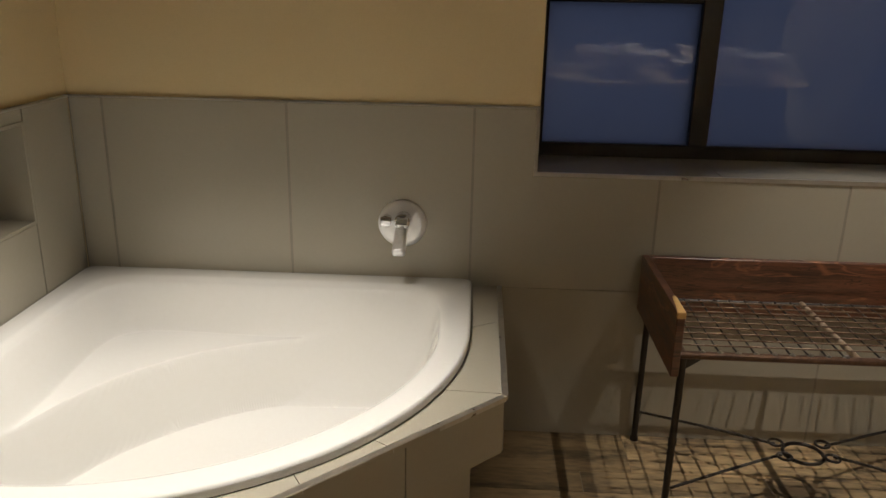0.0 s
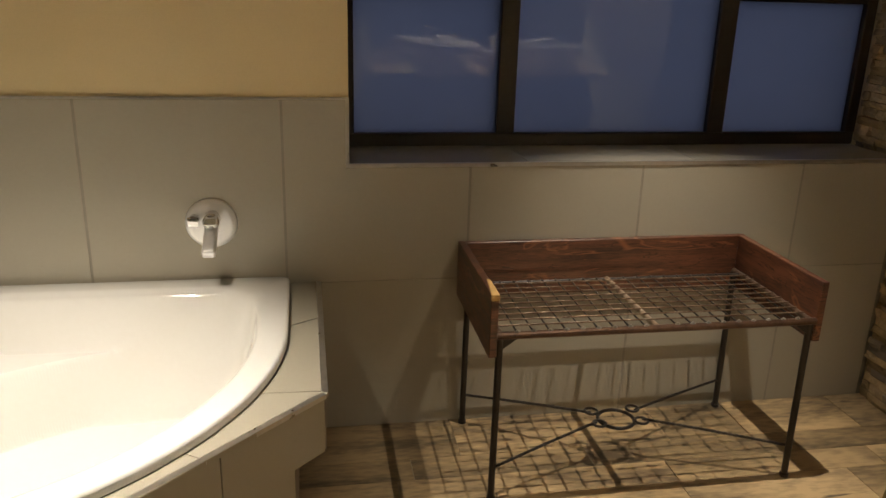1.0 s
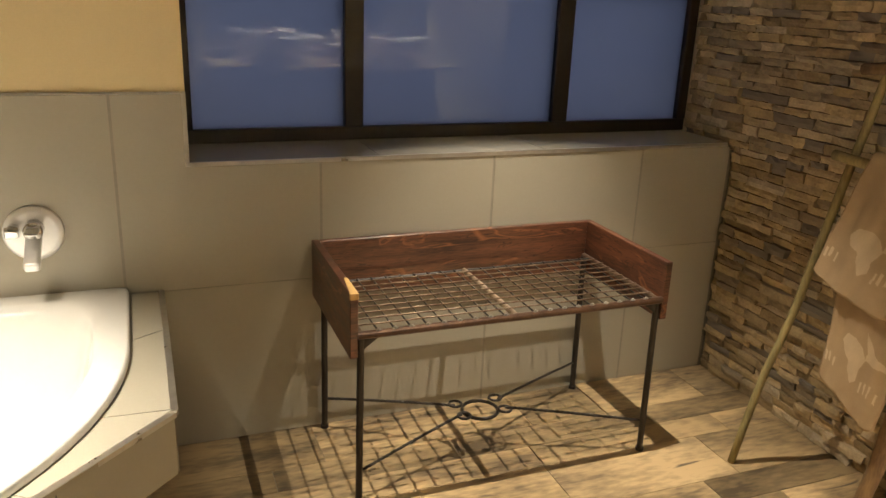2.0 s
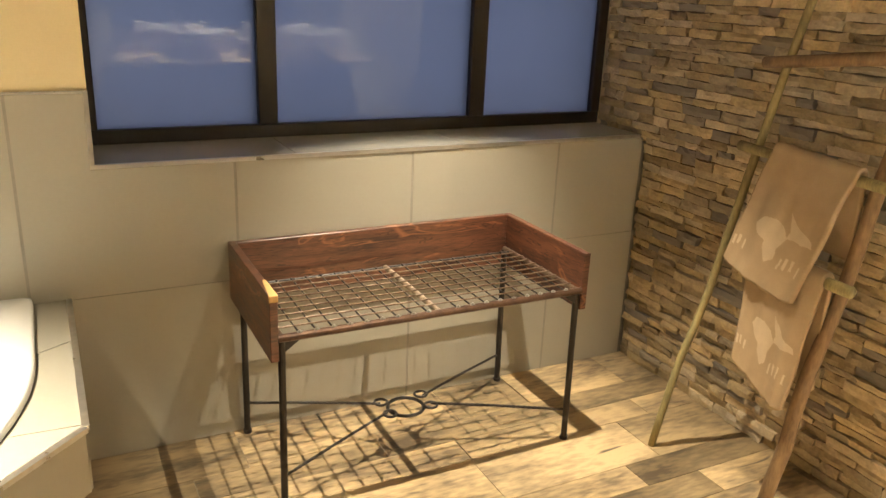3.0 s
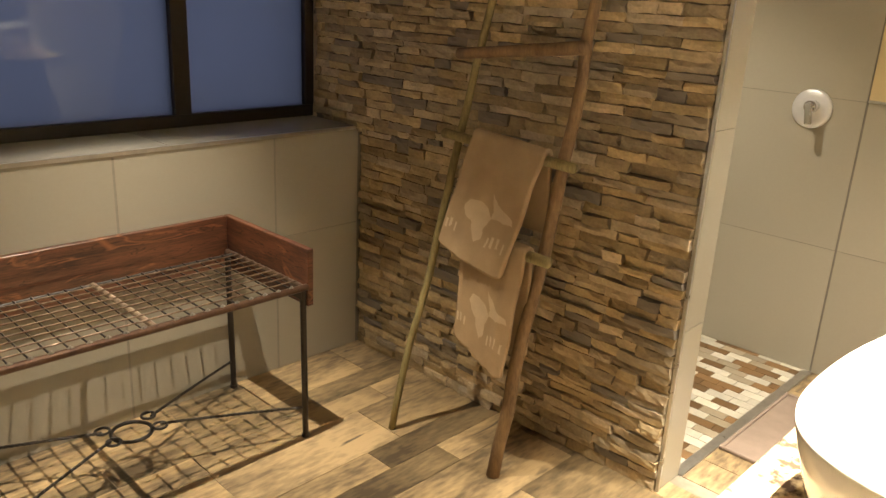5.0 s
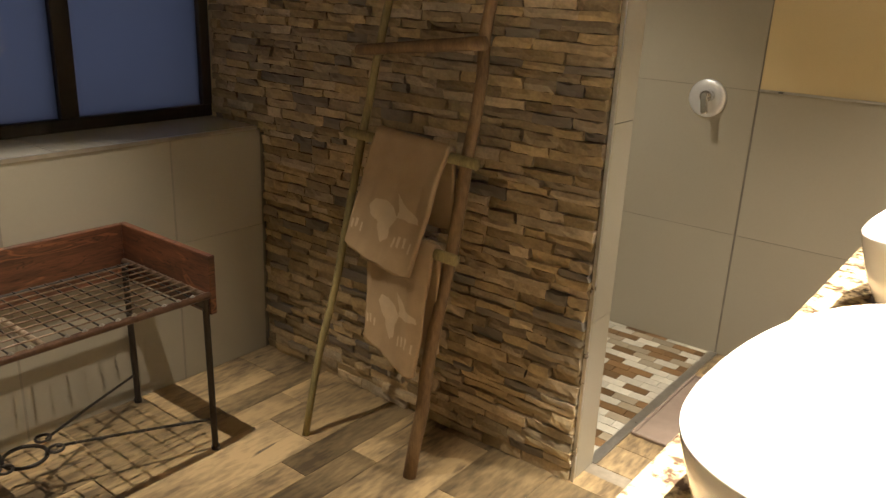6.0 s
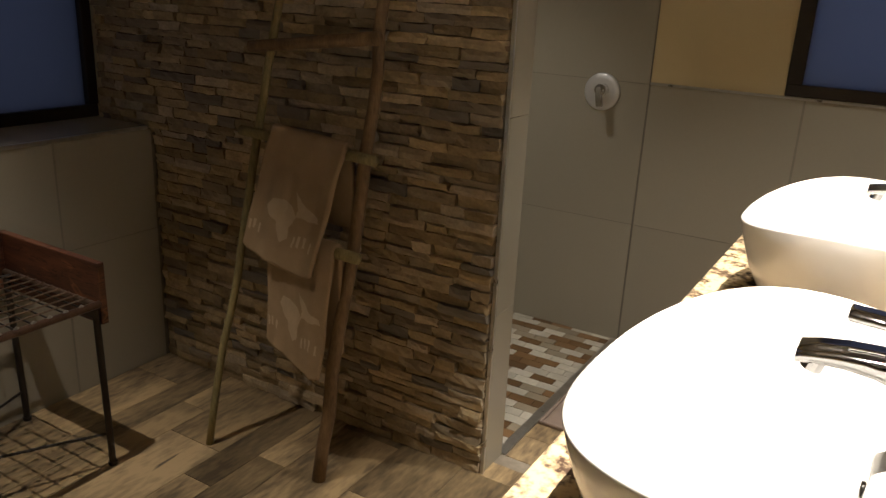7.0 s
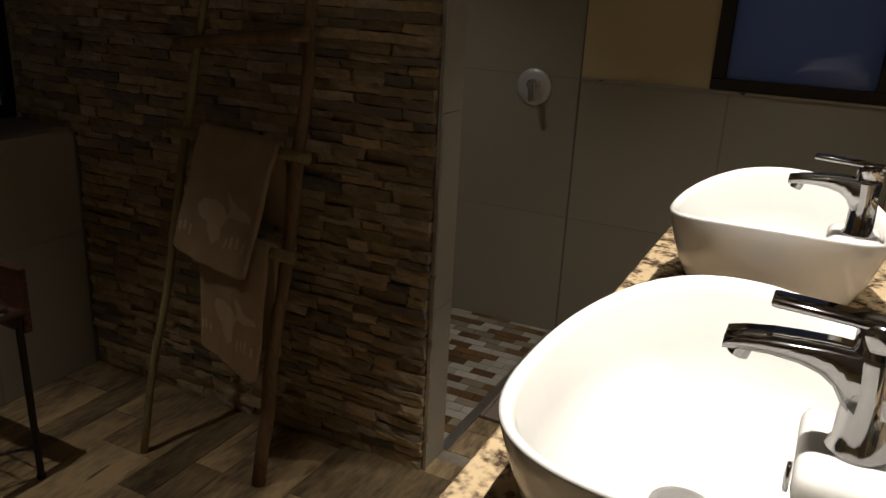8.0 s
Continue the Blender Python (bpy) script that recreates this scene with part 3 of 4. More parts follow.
def basin_mixer(x, y):
    t = thing("basin_mixer", "chrome single-lever basin mixer with flat spout", "tap", (x, y, CZ + 0.148), group="basin mixers")
    bm = bmesh.new()
    lathe(bm, [(0.027, 0.0), (0.027, 0.004), (0.0225, 0.010), (0.021, 0.06), (0.0225, 0.092), (0.0225, 0.096)], (0, 0, 0), 32)
    part("body", bm, CHROME, t, smooth=True)
    bm = bmesh.new()
    pr = [(-0.018, 0.040, 0.098), (0.012, 0.040, 0.098), (0.0225, 0.050, 0.098), (0.030, 0.063, 0.0985), (0.042, 0.072, 0.0985), (0.060, 0.0775, 0.098), (0.085, 0.080, 0.0965), (0.108, 0.079, 0.093), (0.125, 0.0765, 0.0885)]
    sides = []
    for yy, lo, hi in pr:
        w = 0.019
        sides.append([bm.verts.new((sx * w, yy, zz)) for sx, zz in ((-1, lo), (1, lo), (1, hi), (-1, hi))])
    for a, b in zip(sides, sides[1:]):
        for j in range(4):
            bm.faces.new((a[j], a[(j + 1) % 4], b[(j + 1) % 4], b[j]))
    bm.faces.new(sides[0][::-1])
    bm.faces.new(sides[-1])
    bmesh.ops.recalc_face_normals(bm, faces=bm.faces[:])
    bmesh.ops.bevel(bm, geom=[e for e in bm.edges if abs(e.verts[0].co.x - e.verts[1].co.x) < 1e-5 and abs(e.verts[0].co.y - e.verts[1].co.y) > 1e-5], offset=0.0035, segments=3, affect="EDGES")
    part("spout", bm, CHROME, t, "flat chrome spout", True)
    part("aerator", tubed([(0, 0.108, 0.082), (0, 0.112, 0.068)], 0.010, 16), CHROME, t)
    bm = bmesh.new()
    lathe(bm, [(0.0215, 0.098), (0.0215, 0.122), (0.019, 0.126), (0.001, 0.127)], (0, 0, 0), 28)
    box(bm, -0.016, 0.016, -0.018, 0.098, 0.119, 0.127, bevel=0.003, segs=2, m=Matrix.Rotation(radians(3), 4, "X"))
    part("lever", bm, CHROME, t, "flat chrome lever", True)
    return t


for bx in (1.392, 2.172):
    basin(bx, 0.411)
    basin_mixer(bx - 0.008, 0.282)

tray = thing("tissue_box", "dark box with folded white cloth on the counter", "box", (1.78, 0.40, CZ))
part("body", boxed(-0.075, 0.075, -0.06, 0.06, 0.0, 0.10, bevel=0.004), DARKBOX, tray)
part("cloth", boxed(-0.07, 0.07, -0.055, 0.055, 0.10, 0.132, bevel=0.012, segs=3), CLOTH, tray, "folded white cloth", True)

# Assumed mirror, carried down near the counter to darken the wall and its bounce.
mirror = thing("wall_mirror", "assumed wall mirror behind the wash basins, unseen", "mirror", (1.76, YS, 1.03))
part("glass", boxed(-0.80, 0.80, 0.002, 0.008, 0.0, 1.07), mat("mirror_silver", (0.9, 0.9, 0.9), 0.02, 1.0, bump=0.0, rvar=0.0, color2=(0.89, 0.89, 0.89)), mirror)
part("bottom_rail", boxed(-0.80, 0.80, 0.001, 0.016, -0.012, -0.001, bevel=0.002), TRIM, mirror)

# ---- wire-top stand ----
def wire_stand():
    t = thing("luggage_stand", "low iron stand with wire top and red-stained wooden panels", "luggage stand", (1.484, 2.55, 0))
    inv = Matrix.Translation(t.location).inverted()
    def p(*a, **k):
        ob = part(*a, **k)
        if ob.parent == t:
            ob.matrix_parent_inverse = inv
        return ob
    lx0, lx1, y0, y1, zt = 0.999, 1.966, 2.302, 2.782, 0.556
    left = p("side_panel", boxed(0.966, 0.989, y0 - 0.006, y1 + 0.012, 0.490, 0.682, bevel=0.002, segs=1), RUST, t)
    bm = boxed(0.9652, 0.9905, y0 - 0.0072, y0 + 0.120, 0.663, 0.6832, bevel=0.003, segs=2)
    for v in bm.verts:
        if v.co.y > y0 + 0.06:
            v.co.x = 0.9905 - (0.9905 - v.co.x) * 0.45
            v.co.z = max(v.co.z, 0.676)
    p("split_edge", bm, RAW, left, "pale bare split in the wood")
    p("side_panel", boxed(1.977, 2.000, y0 - 0.006, y1 + 0.012, 0.490, 0.682, bevel=0.002), RUST, t)
    p("back_panel", boxed(0.990, 1.976, y1 - 0.010, y1 + 0.012, 0.490, 0.682, bevel=0.002), RUST, t)
    feet = {}
    for nx, ny in ((0, 0), (1, 0), (0, 1), (1, 1)):
        x, y = (lx0, lx1)[nx], (y0 + 0.006, y1 - 0.022)[ny]
        fx, fy = x + (0.0, 0.016)[nx], y + (0.012, 0.018)[ny]
        leg = p("leg", tubed([(fx, fy, 0.0), (x, y, zt - 0.004)], 0.0105, 12), IRON, t)
        p("foot_cap", tubed([(fx, fy, 0.0), (fx, fy, 0.012)], 0.014, 12), IRON, leg)
        feet[nx, ny] = (fx, fy)
    ry = y1 - 0.065
    p("front_rail", tubed([(lx0 - 0.012, y0, zt), (lx1 + 0.012, y0, zt)], 0.0115, 12), RAIL, t, "rust-brown round rail")
    p("back_rail", tubed([(lx0 - 0.012, ry, zt), (lx1 + 0.012, ry, zt)], 0.006, 12), IRON, t)
    p("side_rail", tubed([(lx0, y0, zt), (lx0, y1 - 0.02, zt)], 0.009, 12), WIRE, t)
    p("side_rail", tubed([(lx1, y0, zt), (lx1, y1 - 0.02, zt)], 0.009, 12), WIRE, t)
    p("middle_bar", tubed([(1.471, y0, zt + 0.002), (1.471, ry, zt + 0.002)], 0.009, 12), WORN, t, "worn pale cross bar")
    for i in range(1, 10):
        y = y0 + (ry - y0) * i / 10
        p("long_wire", tubed([(lx0, y, zt + 0.0122), (lx1, y, zt + 0.0122)], 0.0028, 8), WIRE, t)
    for i in range(1, 20):
        x = lx0 + (lx1 - lx0) * i / 20
        if abs(x - 1.471) > 0.015:
            w = p("cross_wire", tubed([(x, y0 - 0.002, zt + 0.0067), (x, ry, zt + 0.0067)], 0.0027, 8), IRON, t)
            p("weld_bead", tubed([(x - 0.008, y0 - 0.001, zt + 0.0105), (x, y0 - 0.002, zt + 0.0135), (x + 0.008, y0 - 0.001, zt + 0.0105)], [0.002, 0.005, 0.002], 8), TRIM, w, "bright worn weld bead")
    for gx, sg in ((lx0, 1), (lx1, -1)):
        bm = bmesh.new()
        va = [bm.verts.new((gx + sg * dx, y0 + dy, zt - 0.008 - dz)) for dy in (0.0, 0.004) for dx, dz in ((0.0, 0.0), (0.055, 0.0), (0.0, 0.040))]
        for fc in ((0, 1, 2), (5, 4, 3), (0, 3, 4, 1), (1, 4, 5, 2), (2, 5, 3, 0)):
            bm.faces.new([va[k] for k in fc])
        p("gusset", bm, IRON, t)
    cx, cy, bz = 1.466, 2.512, 0.135
    def ringed(c, r, rad, n=28, squash=1.0, tilt=0.0):
        bm = bmesh.new()
        pts = [(c[0] + r * math.cos(2 * math.pi * i / n), c[1] + squash * r * math.sin(2 * math.pi * i / n), c[2] + tilt * math.sin(4 * math.pi * i / n)) for i in range(n + 1)]
        tube(bm, pts, rad, 8)
        return bm
    p("centre_ring", ringed((cx, cy, bz), 0.060, 0.006), IRON, t, "round iron centre ring")
    for (nx, ny), (fx, fy) in feet.items():
        sx, sy = (-1, 1)[nx], (-1, 1)[ny]
        e = Vector((cx + sx * 0.078, cy + sy * 0.030, bz))
        s0 = Vector((fx, fy, 0.112))
        d = e - s0
        pts = [s0 + d * (k / 90) + Vector((0, 0, 0.012 * math.sin(math.pi * k / 180))) for k in range(91)]
        rod = p("brace_rod", twisted(pts, 0.0050, 16), IRON, t)
        p("scroll", ringed((e.x - sx * 0.005, e.y + sy * 0.010, pts[-1].z), 0.021, 0.0045, 16), IRON, rod)
    return t


wire_stand()

# ---- ladder and towels ----
def wobble(a, b, n, amp, seed):
    a, b = Vector(a), Vector(b)
    return [a + (b - a) * (i / n) + Vector((noise.noise((seed, i * 0.45, 0)), noise.noise((seed, i * 0.45, 5)), 0)) * amp * (0 if i in (0, n) else 1) for i in range(n + 1)]


def ladder():
    t = thing("towel_ladder", "rustic branch ladder leaning on the stone wall", "ladder", (2.25, 1.93, 0))
    inv = Matrix.Translation(t.location).inverted()
    def p(*a, **k):
        ob = part(*a, **k)
        if ob.parent == t:
            ob.matrix_parent_inverse = inv
        return ob
    def pole(name, a, b, r0, r1, m, seed, label, n=16, amp=0.016, parent=t):
        rad = [r0 + (r1 - r0) * i / n + 0.0016 * noise.noise((seed * 3.1, i * 0.9, 2)) for i in range(n + 1)]
        return p(name, tubed(wobble(a, b, n, amp, seed), rad, 12), m, parent, label, True)
    pole("side_pole", (2.238, 2.163, 0.0), (2.594, 2.055, 1.82), 0.0125, 0.0135, GREENPOLE, 1.3, "greenish bark pole")
    pole("side_pole", (2.292, 1.737, 0.0), (2.594, 1.672, 1.82), 0.022, 0.017, BROWNPOLE, 4.7, "brown bark pole")
    pole("rung", (2.365, 2.045, 0.742), (2.365, 1.648, 0.735), 0.016, 0.017, GREENPOLE, 7.7, "cut branch rung", 8, 0.003)
    pole("rung", (2.420, 2.150, 1.036), (2.420, 1.633, 1.014), 0.016, 0.016, GREENPOLE, 9.1, "cut branch rung", 8, 0.003)
    pole("rung", (2.475, 2.155, 1.287), (2.475, 1.670, 1.345), 0.017, 0.020, BROWNPOLE, 11.9, "rough brown branch rung", 8, 0.006)
    pole("rung", (2.535, 2.12, 1.66), (2.535, 1.67, 1.66), 0.016, 0.016, BROWNPOLE, 13.9, "rough brown branch rung", 8, 0.004)


ladder()


def towel(name, label, y0, y1, zr, xr, front, back, skew, lean, seed, hem=0.033, taper=0.02):
    """A folded towel over a rung: y0..y1 wide, hanging front and back metres below the rung at height zr."""
    t = thing(name, label, "towel", (xr, (y0 + y1) / 2, zr))
    inv = Matrix.Translation(t.location).inverted()
    R, NU, NV = 0.026, 40, 90
    total = back + math.pi * R + front
    def at(f, g, out=0.0):
        """f across, g along from the back hem over the rung to the front hem."""
        s = g * total
        y = y1 + (y0 - y1) * f
        if s < back:
            x, z = R, -(back - s)
            nrm = Vector((1, 0, 0))
        elif s < back + math.pi * R:
            an = (s - back) / R
            x, z = R * math.cos(an), R * math.sin(an)
            nrm = Vector((math.cos(an), 0, math.sin(an)))
        else:
            x, z = -R, -(s - back - math.pi * R)
            nrm = Vector((-1, 0, 0))
        drop = max(0.0, -z)
        fold = (0.016 * noise.noise((seed + f * 3.2, drop * 1.5, 1)) + 0.005 * noise.noise((seed + f * 9, drop * 7, 3))) * min(1, drop * 6)
        px = xr + x - fold * (1 if x < 0 else -0.3) - (lean * drop if x < 0 else -0.03 * drop)
        if x < 0:
            y += skew * drop + 0.012 * noise.noise((seed + 9, drop * 3, f)) * min(1, drop * 4)
            down = smooth01(0, front, drop)
            z -= hem * (f - 0.25) * down
            corner = max(0.0, abs(f - 0.5) - 0.36) / 0.14
            z += 0.016 * corner ** 2.2 * smooth01(0.55 * front, front, drop)
            y += (0.5 - f) * (-taper) * down + 0.006 * noise.noise((seed + 4, drop * 9, f * 2))
        pt = Vector((px, y, zr + 0.004 + z + 0.02 * (0.5 - f)))
        return pt + nrm * out
    bm = bmesh.new()
    grid = [[bm.verts.new(at(i / NU, j / NV)) for j in range(NV + 1)] for i in range(NU + 1)]
    for i in range(NU):
        for j in range(NV):
            bm.faces.new((grid[i][j], grid[i][j + 1], grid[i + 1][j + 1], grid[i + 1][j]))
    bmesh.ops.recalc_face_normals(bm, faces=bm.faces[:])
    bmesh.ops.solidify(bm, geom=bm.faces[:], thickness=0.016)
    cloth = part("terry_cloth", bm, TOWEL, t, smooth=True)
    cloth.matrix_parent_inverse = inv
    # pale woven motif on the front: a broad shape that narrows downwards, a forked wing and small bars
    SHAPES = ([(0.282, 0.497), (0.423, 0.473), (0.558, 0.506), (0.629, 0.575), (0.578, 0.663), (0.576, 0.761), (0.501, 0.804), (0.411, 0.731), (0.395, 0.665), (0.292, 0.639), (0.216, 0.572)],
              [(0.568, 0.387), (0.63, 0.424), (0.722, 0.483), (0.91, 0.516), (0.94, 0.554), (0.773, 0.572), (0.619, 0.576), (0.628, 0.514)])
    def inside(f, h):
        for poly in SHAPES:
            odd = False
            for (a, b), (c, d) in zip(poly, poly[1:] + poly[:1]):
                if (b > h) != (d > h) and f < a + (c - a) * (h - b) / (d - b):
                    odd = not odd
            if odd:
                return True
        return any(a < f < a + 0.03 and b < h < b + 0.085 for a, b in [(0.03, 0.744), (0.076, 0.723), (0.15, 0.738), (0.655, 0.725), (0.724, 0.705), (0.798, 0.695), (0.892, 0.714)])
    bm = bmesh.new()
    MU, MV = 110, 150
    g0 = (back + math.pi * R) / total
    vs = {}
    for i in range(MU):
        for j in range(MV):
            f, h = (i + 0.5) / MU, (j + 0.5) / MV
            if inside(f + 0.015 * noise.noise((f * 9, h * 9, seed)), h + 0.012 * noise.noise((f * 9, h * 9, seed + 4))):
                q = []
                for a, b in ((i, j), (i, j + 1), (i + 1, j + 1), (i + 1, j)):
                    if (a, b) not in vs:
                        vs[a, b] = bm.verts.new(at(a / MU, g0 + (1 - g0) * b / MV, 0.0016))
                    q.append(vs[a, b])
                bm.faces.new(q)
    bmesh.ops.recalc_face_normals(bm, faces=bm.faces[:])
    part("woven_motif", bm, TOWEL2, t, "paler raised woven motif", True).matrix_parent_inverse = inv


towel("bath_towel", "beige terry towel with pale motif hung over ladder rung", 1.728, 2.005, 1.035, 2.420, 0.352, 0.24, 0.13, 0.27, 2.2)
towel("hand_towel", "beige terry towel with pale motif on lower ladder rung", 1.724, 1.975, 0.745, 2.365, 0.352, 0.34, -0.05, 0.17, 6.1, 0.06, 0.05)

# bath mat outside the shower
mat_thing = thing("bath_mat", "taupe bath mat on floor beside the shower", "bath mat", (3.305, 1.096, 0))
part("pad", boxed(-0.282, 0.282, -0.203, 0.203, 0.0, 0.011, bevel=0.004, segs=2), MATT, mat_thing, smooth=True)
bm = bmesh.new()
for b in ((-0.295, 0.295, -0.217, -0.203, 0.0, 0.015), (-0.295, 0.295, 0.203, 0.217, 0.0, 0.015), (-0.295, -0.282, -0.203, 0.203, 0.0, 0.015), (0.282, 0.295, -0.203, 0.203, 0.0, 0.015)):
    box(bm, *b, bevel=0.004, segs=2)
part("border", bm, MATT, mat_thing, "raised woven border", True)

# ceiling downlights, with a housing for the added lamp at x 2.95 too
for lx, ly, watts, cone in LAMPS:
    dl = thing("downlight", "small round recessed ceiling downlight, lit", "ceiling light", (lx, ly, CEIL), group="ceiling downlights")
    bm = bmesh.new()
    lathe(bm, [(0.032, -0.001), (0.045, -0.001), (0.045, -0.004), (0.034, -0.006), (0.032, -0.003)], (0, 0, 0), 28)
    part("rim", bm, TRIM, dl, smooth=True)
    bm = bmesh.new()
    lathe(bm, [(0.031, -0.0005), (0.031, -0.002), (0.001, -0.003)], (0, 0, 0), 24)
    part("lens", bm, LENS, dl, "glowing lens")

# ---- tiles, planks and stones ----
def wall_tiles(parent, axis, face, us, zs, skip=None, back=None):
    """Tiles between joints us (along the wall) and zs; face: the finished face."""
    for u0, u1 in zip(us, us[1:]):
        for z0, z1 in zip(zs, zs[1:]):
            if skip and skip(u0, u1, z0, z1):
                continue
            a, b, c, d = u0 + 0.0040, u1 - 0.0040, z0 + 0.0010, z1 - 0.0010
            if axis == "N":
                bm = boxed(a, b, face, face + TH, c, d)
            elif axis == "S":
                bm = boxed(a, b, face, face + TH, c, d)
            elif axis == "E":
                bm = boxed(face, face + TH, a, b, c, d)
            else:
                bm = boxed(face - TH, face, a, b, c, d)
            part("wall_tile", bm, TILE, parent)
    e = 0.0012
    for u in us[1:-1]:
        for z0, z1 in zip(zs, zs[1:]):
            lo, hi = (u - 0.004, u + 0.004), (z0 + 0.001, z1 - 0.001)
            if axis in "NS":
                bm = boxed(*lo, face + e, face + 0.006, *hi)
            elif axis == "E":
                bm = boxed(face + e, face + 0.006, *lo, *hi)
            else:
                bm = boxed(face - 0.006, face - e, *lo, *hi)
            part("joint_filler", bm, FILL, parent)


def grout_sheet(parent, *b):
    part("grout_bed", boxed(*b), GROUT, parent)


us = [XW, -0.8, -0.2, 0.4, WX0 - 0.010]
wall_tiles(wall_north, "N", YN, us[:-1], [0, J1, J2])
wall_tiles(wall_north, "N", YN, [1.0, 1.6, 2.2, 2.6], [0, J1, SILL - 0.005])
wall_tiles(wall_north, "N", YN, [0.4, 1.0], [0, J1])
bm = bmesh.new()
poly = [(0.404, J1 + 0.001), (0.996, J1 + 0.001), (0.996, SILL - 0.0066), (WX0 - 0.011, SILL - 0.0066), (WX0 - 0.011, J2 - 0.001), (0.404, J2 - 0.001)]
fr = [bm.verts.new((x, YN, z)) for x, z in poly]
bk = [bm.verts.new((x, YN + TH, z)) for x, z in poly]
bm.faces.new(fr)
bm.faces.new(bk[::-1])
for i in range(6):
    bm.faces.new((fr[i], bk[i], bk[(i + 1) % 6], fr[(i + 1) % 6]))
bmesh.ops.recalc_face_normals(bm, faces=bm.faces[:])
part("wall_tile", bm, TILE, wall_north)
for u, z0, z1 in ((1.0, 0.001, J1 - 0.001), (1.0, J1 + 0.001, SILL - 0.007), (0.4, 0.001, J1 - 0.001), (0.4, J1 + 0.001, J2 - 0.001)):
    part("joint_filler", boxed(u - 0.004, u + 0.004, YN + 0.0012, YN + 0.006, z0, z1), FILL, wall_north)
wall_tiles(wall_north, "N", YN, [PX1, 3.29, XE], [0, J1, J2, J3, CEIL])
grout_sheet(wall_north, XW, WX0 - 0.012, YN + 0.003, YN + 0.0055, 0, J2)
grout_sheet(wall_north, WX0 - 0.012, PX0, YN + 0.003, YN + 0.0055, 0, SILL - 0.021)
grout_sheet(wall_north, PX1, XE, YN + 0.003, YN + 0.0055, 0, CEIL)
wall_tiles(wall_west, "W", XW, [0.10, 0.70, 1.30, 1.90, 2.131], [0, J1, J2])
wall_tiles(wall_west, "W", XW, [2.131, 2.531], [0, J1, 0.800])
wall_tiles(wall_west, "W", XW, [2.131, 2.531], [1.109, J2])
wall_tiles(wall_west, "W", XW, [2.531, YN + 0.001], [0, J1, J2])
grout_sheet(wall_west, XW - 0.0055, XW - 0.003, 0.10, 2.130, 0, J2)
grout_sheet(wall_west, XW - 0.0055, XW - 0.003, 2.533, YN + 0.002, 0, J2)
grout_sheet(wall_west, XW - 0.0055, XW - 0.003, 2.131, 2.531, 1.111, J2)
wall_tiles(wall_east, "E", XE, [0.135, 0.735, 1.325], [0, J1, J2])
wall_tiles(wall_east, "E", XE, [1.325, 1.925, 2.525, 2.798], [0, J1, J2, J3, CEIL])
grout_sheet(wall_east, XE + 0.003, XE + 0.0055, 0.135, 1.325, 0, J2)
grout_sheet(wall_east, XE + 0.003, XE + 0.0055, 1.325, 2.798, 0, CEIL)
wall_tiles(partition, "S", PY0, [PX0 + 0.006, PX1], [0, J1, J2, J3, CEIL])
wall_tiles(partition, "W", PX1, [PY0 + TH + 0.002, 1.925, 2.525, 2.798], [0, J1, J2, J3, CEIL])

# floor planks, in courses along x of uneven lengths, some courses split in two
rng = random.Random(11)
course = 0
y = 2.805
while y > 0.0:
    w = 0.2345
    halves = [(y, y - w)] if rng.random() < 0.62 else [(y, y - w / 2), (y - w / 2, y - w)]
    for ya, yb in halves:
        x = -0.92 - rng.random() * 0.4
        while x < 3.9:
            ln = rng.choice((0.30, 0.45, 0.60, 0.60, 0.75))
            x0, x1 = max(x, -0.92), min(x + ln, 3.895)
            ys, yt = max(yb, YS + 0.002), ya
            if yt - ys > 0.02 and x1 - x0 > 0.02:
                spans = [(x0, x1, ys, yt)]
                if yt > PY0 - 0.012:
                    lim = 2.70
                    spans = [(x0, min(x1, lim), ys, yt)] if x0 < lim else []
                    if x1 > PX1 and ys < PY0 - 0.014:
                        spans.append((max(x0, PX1), x1, ys, PY0 - 0.013))
                for a, b, c, d in spans:
                    if b - a > 0.01:
                        part("floor_tile", boxed(a + 0.001, b - 0.001, c + 0.001, d - 0.001, -0.010, rng.uniform(-0.0014, -0.0006)), PLANK, floor)
            x += ln
    y -= w

# mosaic pieces of the shower floor
rng = random.Random(5)
bed = tagged(part("shower_floor", boxed(PX1, XE, PY0 + 0.012, YN, -0.006, -0.004), GROUT), "shower floor of cream and brown mosaic strips", "shower floor", kind="structure")
far = bmesh.new()
far2 = bmesh.new()
x, row = PX1 + 0.002, 0
while x < XE - 0.01:
    y = PY0 + 0.014 - (0.05 if row % 2 else 0.0)
    while y < YN:
        ln = 0.1
        a, b, c, d = x + 0.0012, min(x + 0.05, XE) - 0.0012, max(y, PY0 + 0.014) + 0.0012, min(y + ln, YN) - 0.0012
        dark = rng.random() < 0.29
        mid = rng.random() < 0.34
        if d - c > 0.01:
            if c < 2.55:
                part("mosaic_piece", boxed(a, b, c, d, -0.0045, 0.0005), MOSD if dark else MOSG if mid else MOSL, bed)
            else:
                box(far2 if dark else far, a, b, c, d, -0.0045, 0.0005)
        y += ln
    x += 0.05
    row += 1
tagged(part("mosaic_rest", far, MOSL, bed), kind="stuff")
tagged(part("mosaic_rest", far2, MOSD, bed), kind="stuff")


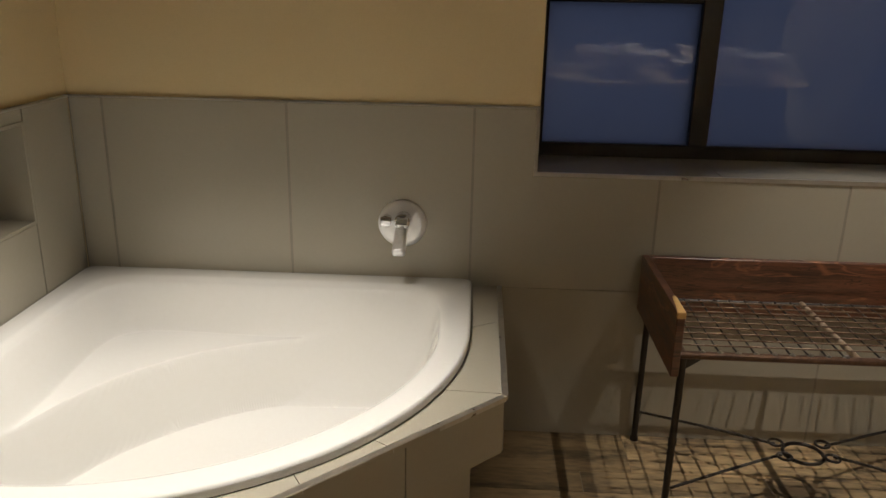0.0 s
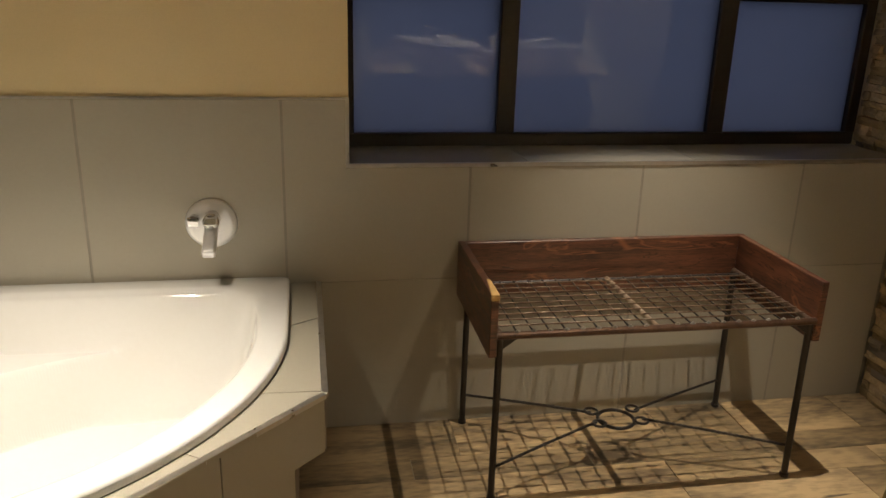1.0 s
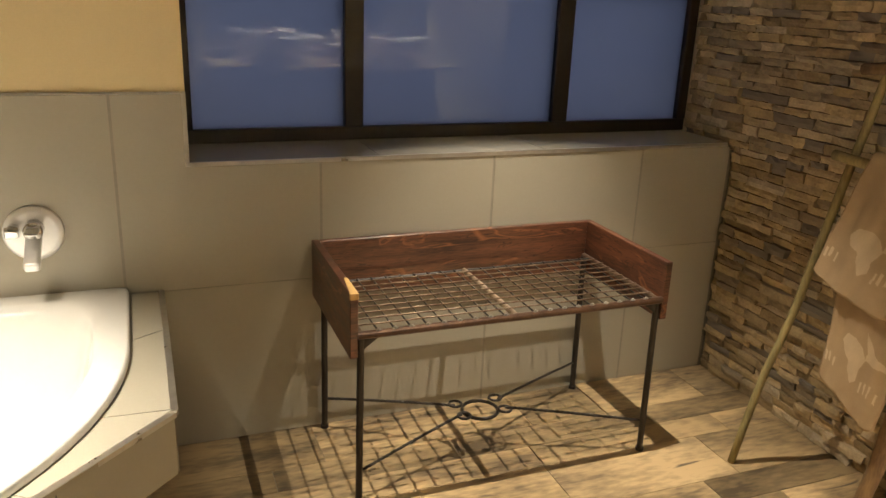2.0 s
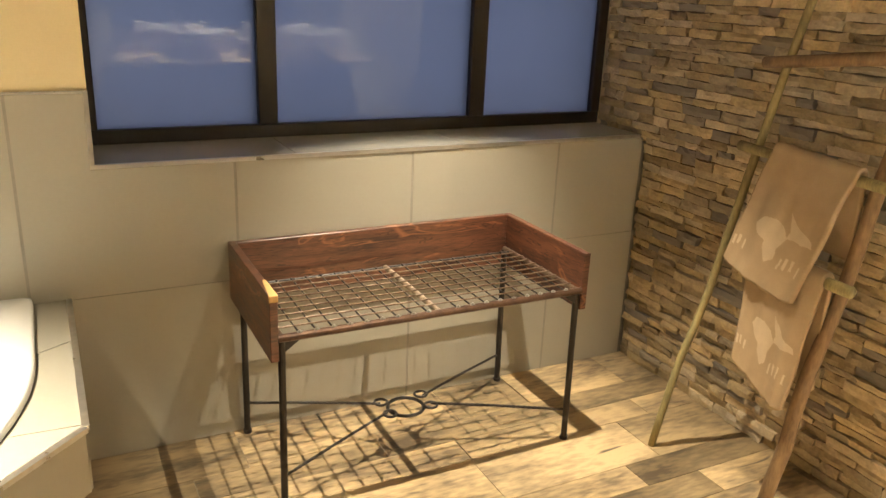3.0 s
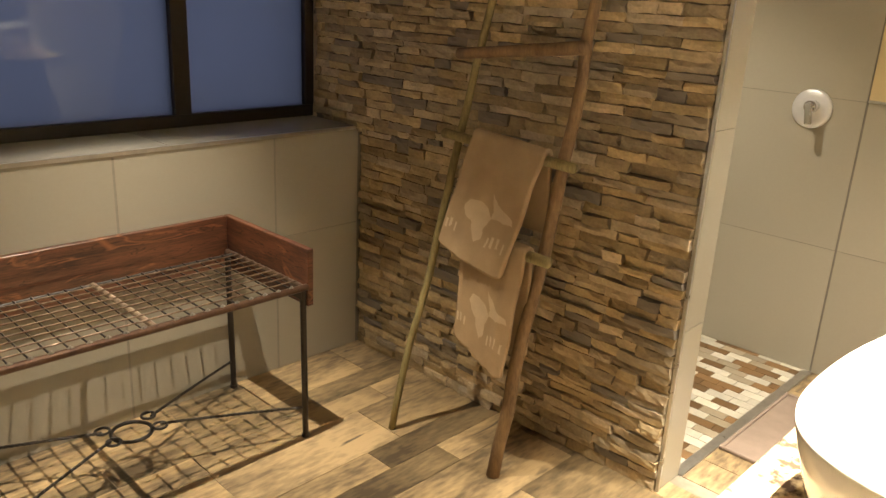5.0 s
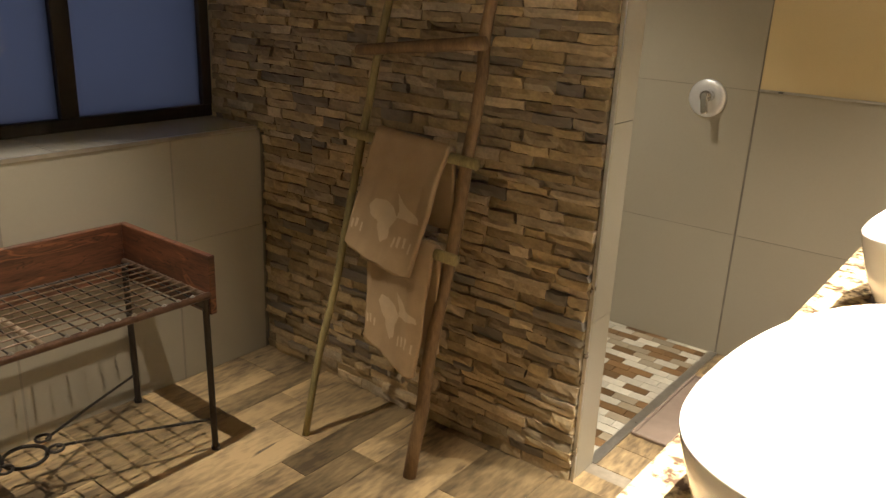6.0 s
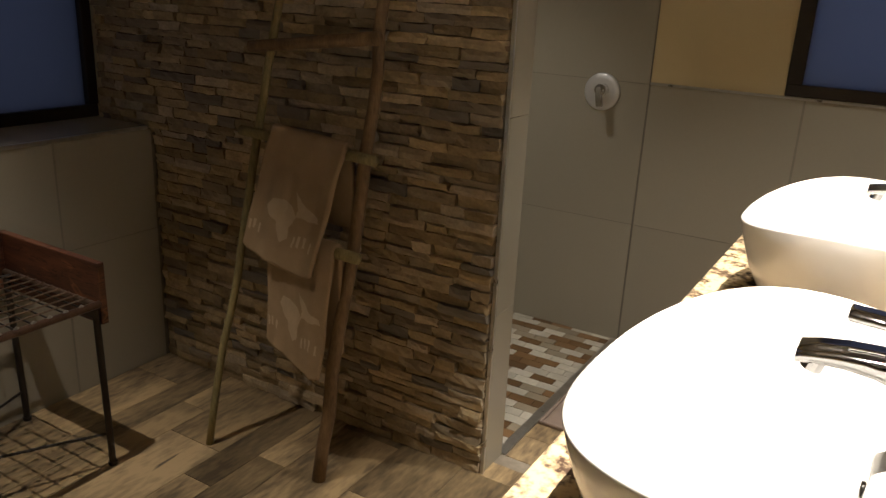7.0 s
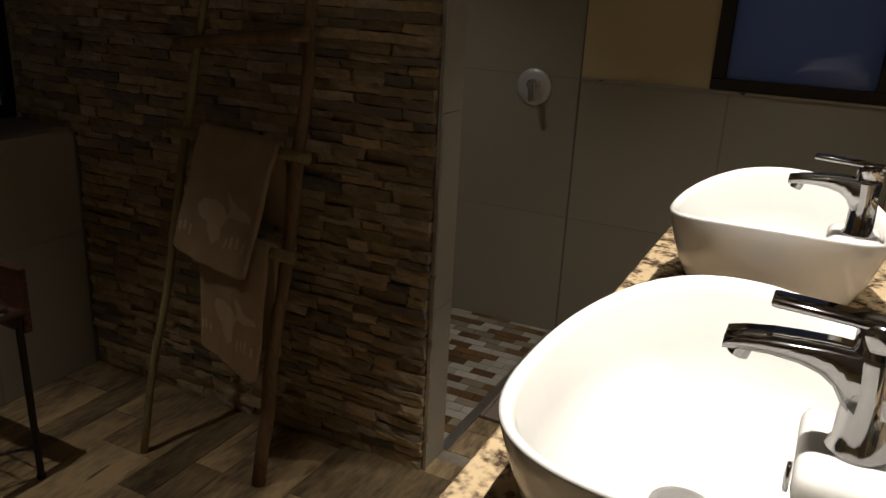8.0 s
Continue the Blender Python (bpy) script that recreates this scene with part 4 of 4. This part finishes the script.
# split stone strips of the partition
def strip_stone(bm, y0, y1, z0, z1, proud, rng):
    """One strip with a rough front: a 5 x 3 grid of points on its face."""
    nu, nv = max(3, min(6, int((y1 - y0) / 0.03))), 3
    face, back = [], []
    tilt, bow, slip = rng.uniform(-0.009, 0.009), rng.uniform(-0.0035, 0.0025), rng.uniform(-0.002, 0.002)
    nu += 1
    for i in range(nu + 1):
        col = []
        for j in range(nv):
            f, g = i / nu, j / (nv - 1)
            yy = y0 + (y1 - y0) * f + (rng.uniform(-0.004, 0.004) if i in (0, nu) else 0)
            zz = z0 + (z1 - z0) * g + rng.uniform(-0.0018, 0.0018) + bow * (1 - (2 * f - 1) ** 2) + slip * (f - 0.5)
            edge = 0.003 if i in (0, nu) or j in (0, nv - 1) else 0.0
            col.append(bm.verts.new((PX0 - proud - tilt * (g - 0.5) + edge + rng.uniform(-0.0028, 0.0028), yy, zz)))
        face.append(col)
    for i in range(nu):
        for j in range(nv - 1):
            bm.faces.new((face[i][j], face[i][j + 1], face[i + 1][j + 1], face[i + 1][j]))
    ring = [face[i][0] for i in range(nu + 1)] + [face[nu][1]] + [face[i][nv - 1] for i in range(nu, -1, -1)] + [face[0][1]]
    rear = [bm.verts.new((PX0 + 0.011, v.co.y, v.co.z)) for v in ring]
    n = len(ring)
    for i in range(n):
        bm.faces.new((ring[i], ring[(i + 1) % n], rear[(i + 1) % n], rear[i]))


rng = random.Random(23)
rest = bmesh.new()
count = 0
z = 0.0
while z < CEIL - 0.01:
    h = min(rng.uniform(0.023, 0.038), CEIL - z)
    y = PY0 + 0.010
    yend = YN - 0.004 if z < SILL - 0.02 else 3.095
    while y < yend - 0.005:
        ln = min(rng.uniform(0.06, 0.19), yend - y)
        if yend - y - ln < 0.03:
            ln = yend - y
        proud = rng.choice((0.007, 0.010, 0.013, 0.016, 0.019, 0.024)) + rng.uniform(-0.002, 0.002)
        if y < 2.30 and 0.10 < z < 1.50 and count < 300:
            bm = bmesh.new()
            strip_stone(bm, y + 0.001, y + ln - 0.001, z + 0.001, z + h - 0.0012, proud, rng)
            part("stone_strip", bm, STONE, partition)
            count += 1
        else:
            strip_stone(rest, y + 0.001, y + ln - 0.001, z + 0.001, z + h - 0.0012, proud, rng)
        y += ln
    z += h
tagged(part("stone_strips_rest", rest, STONE, partition), kind="stuff")
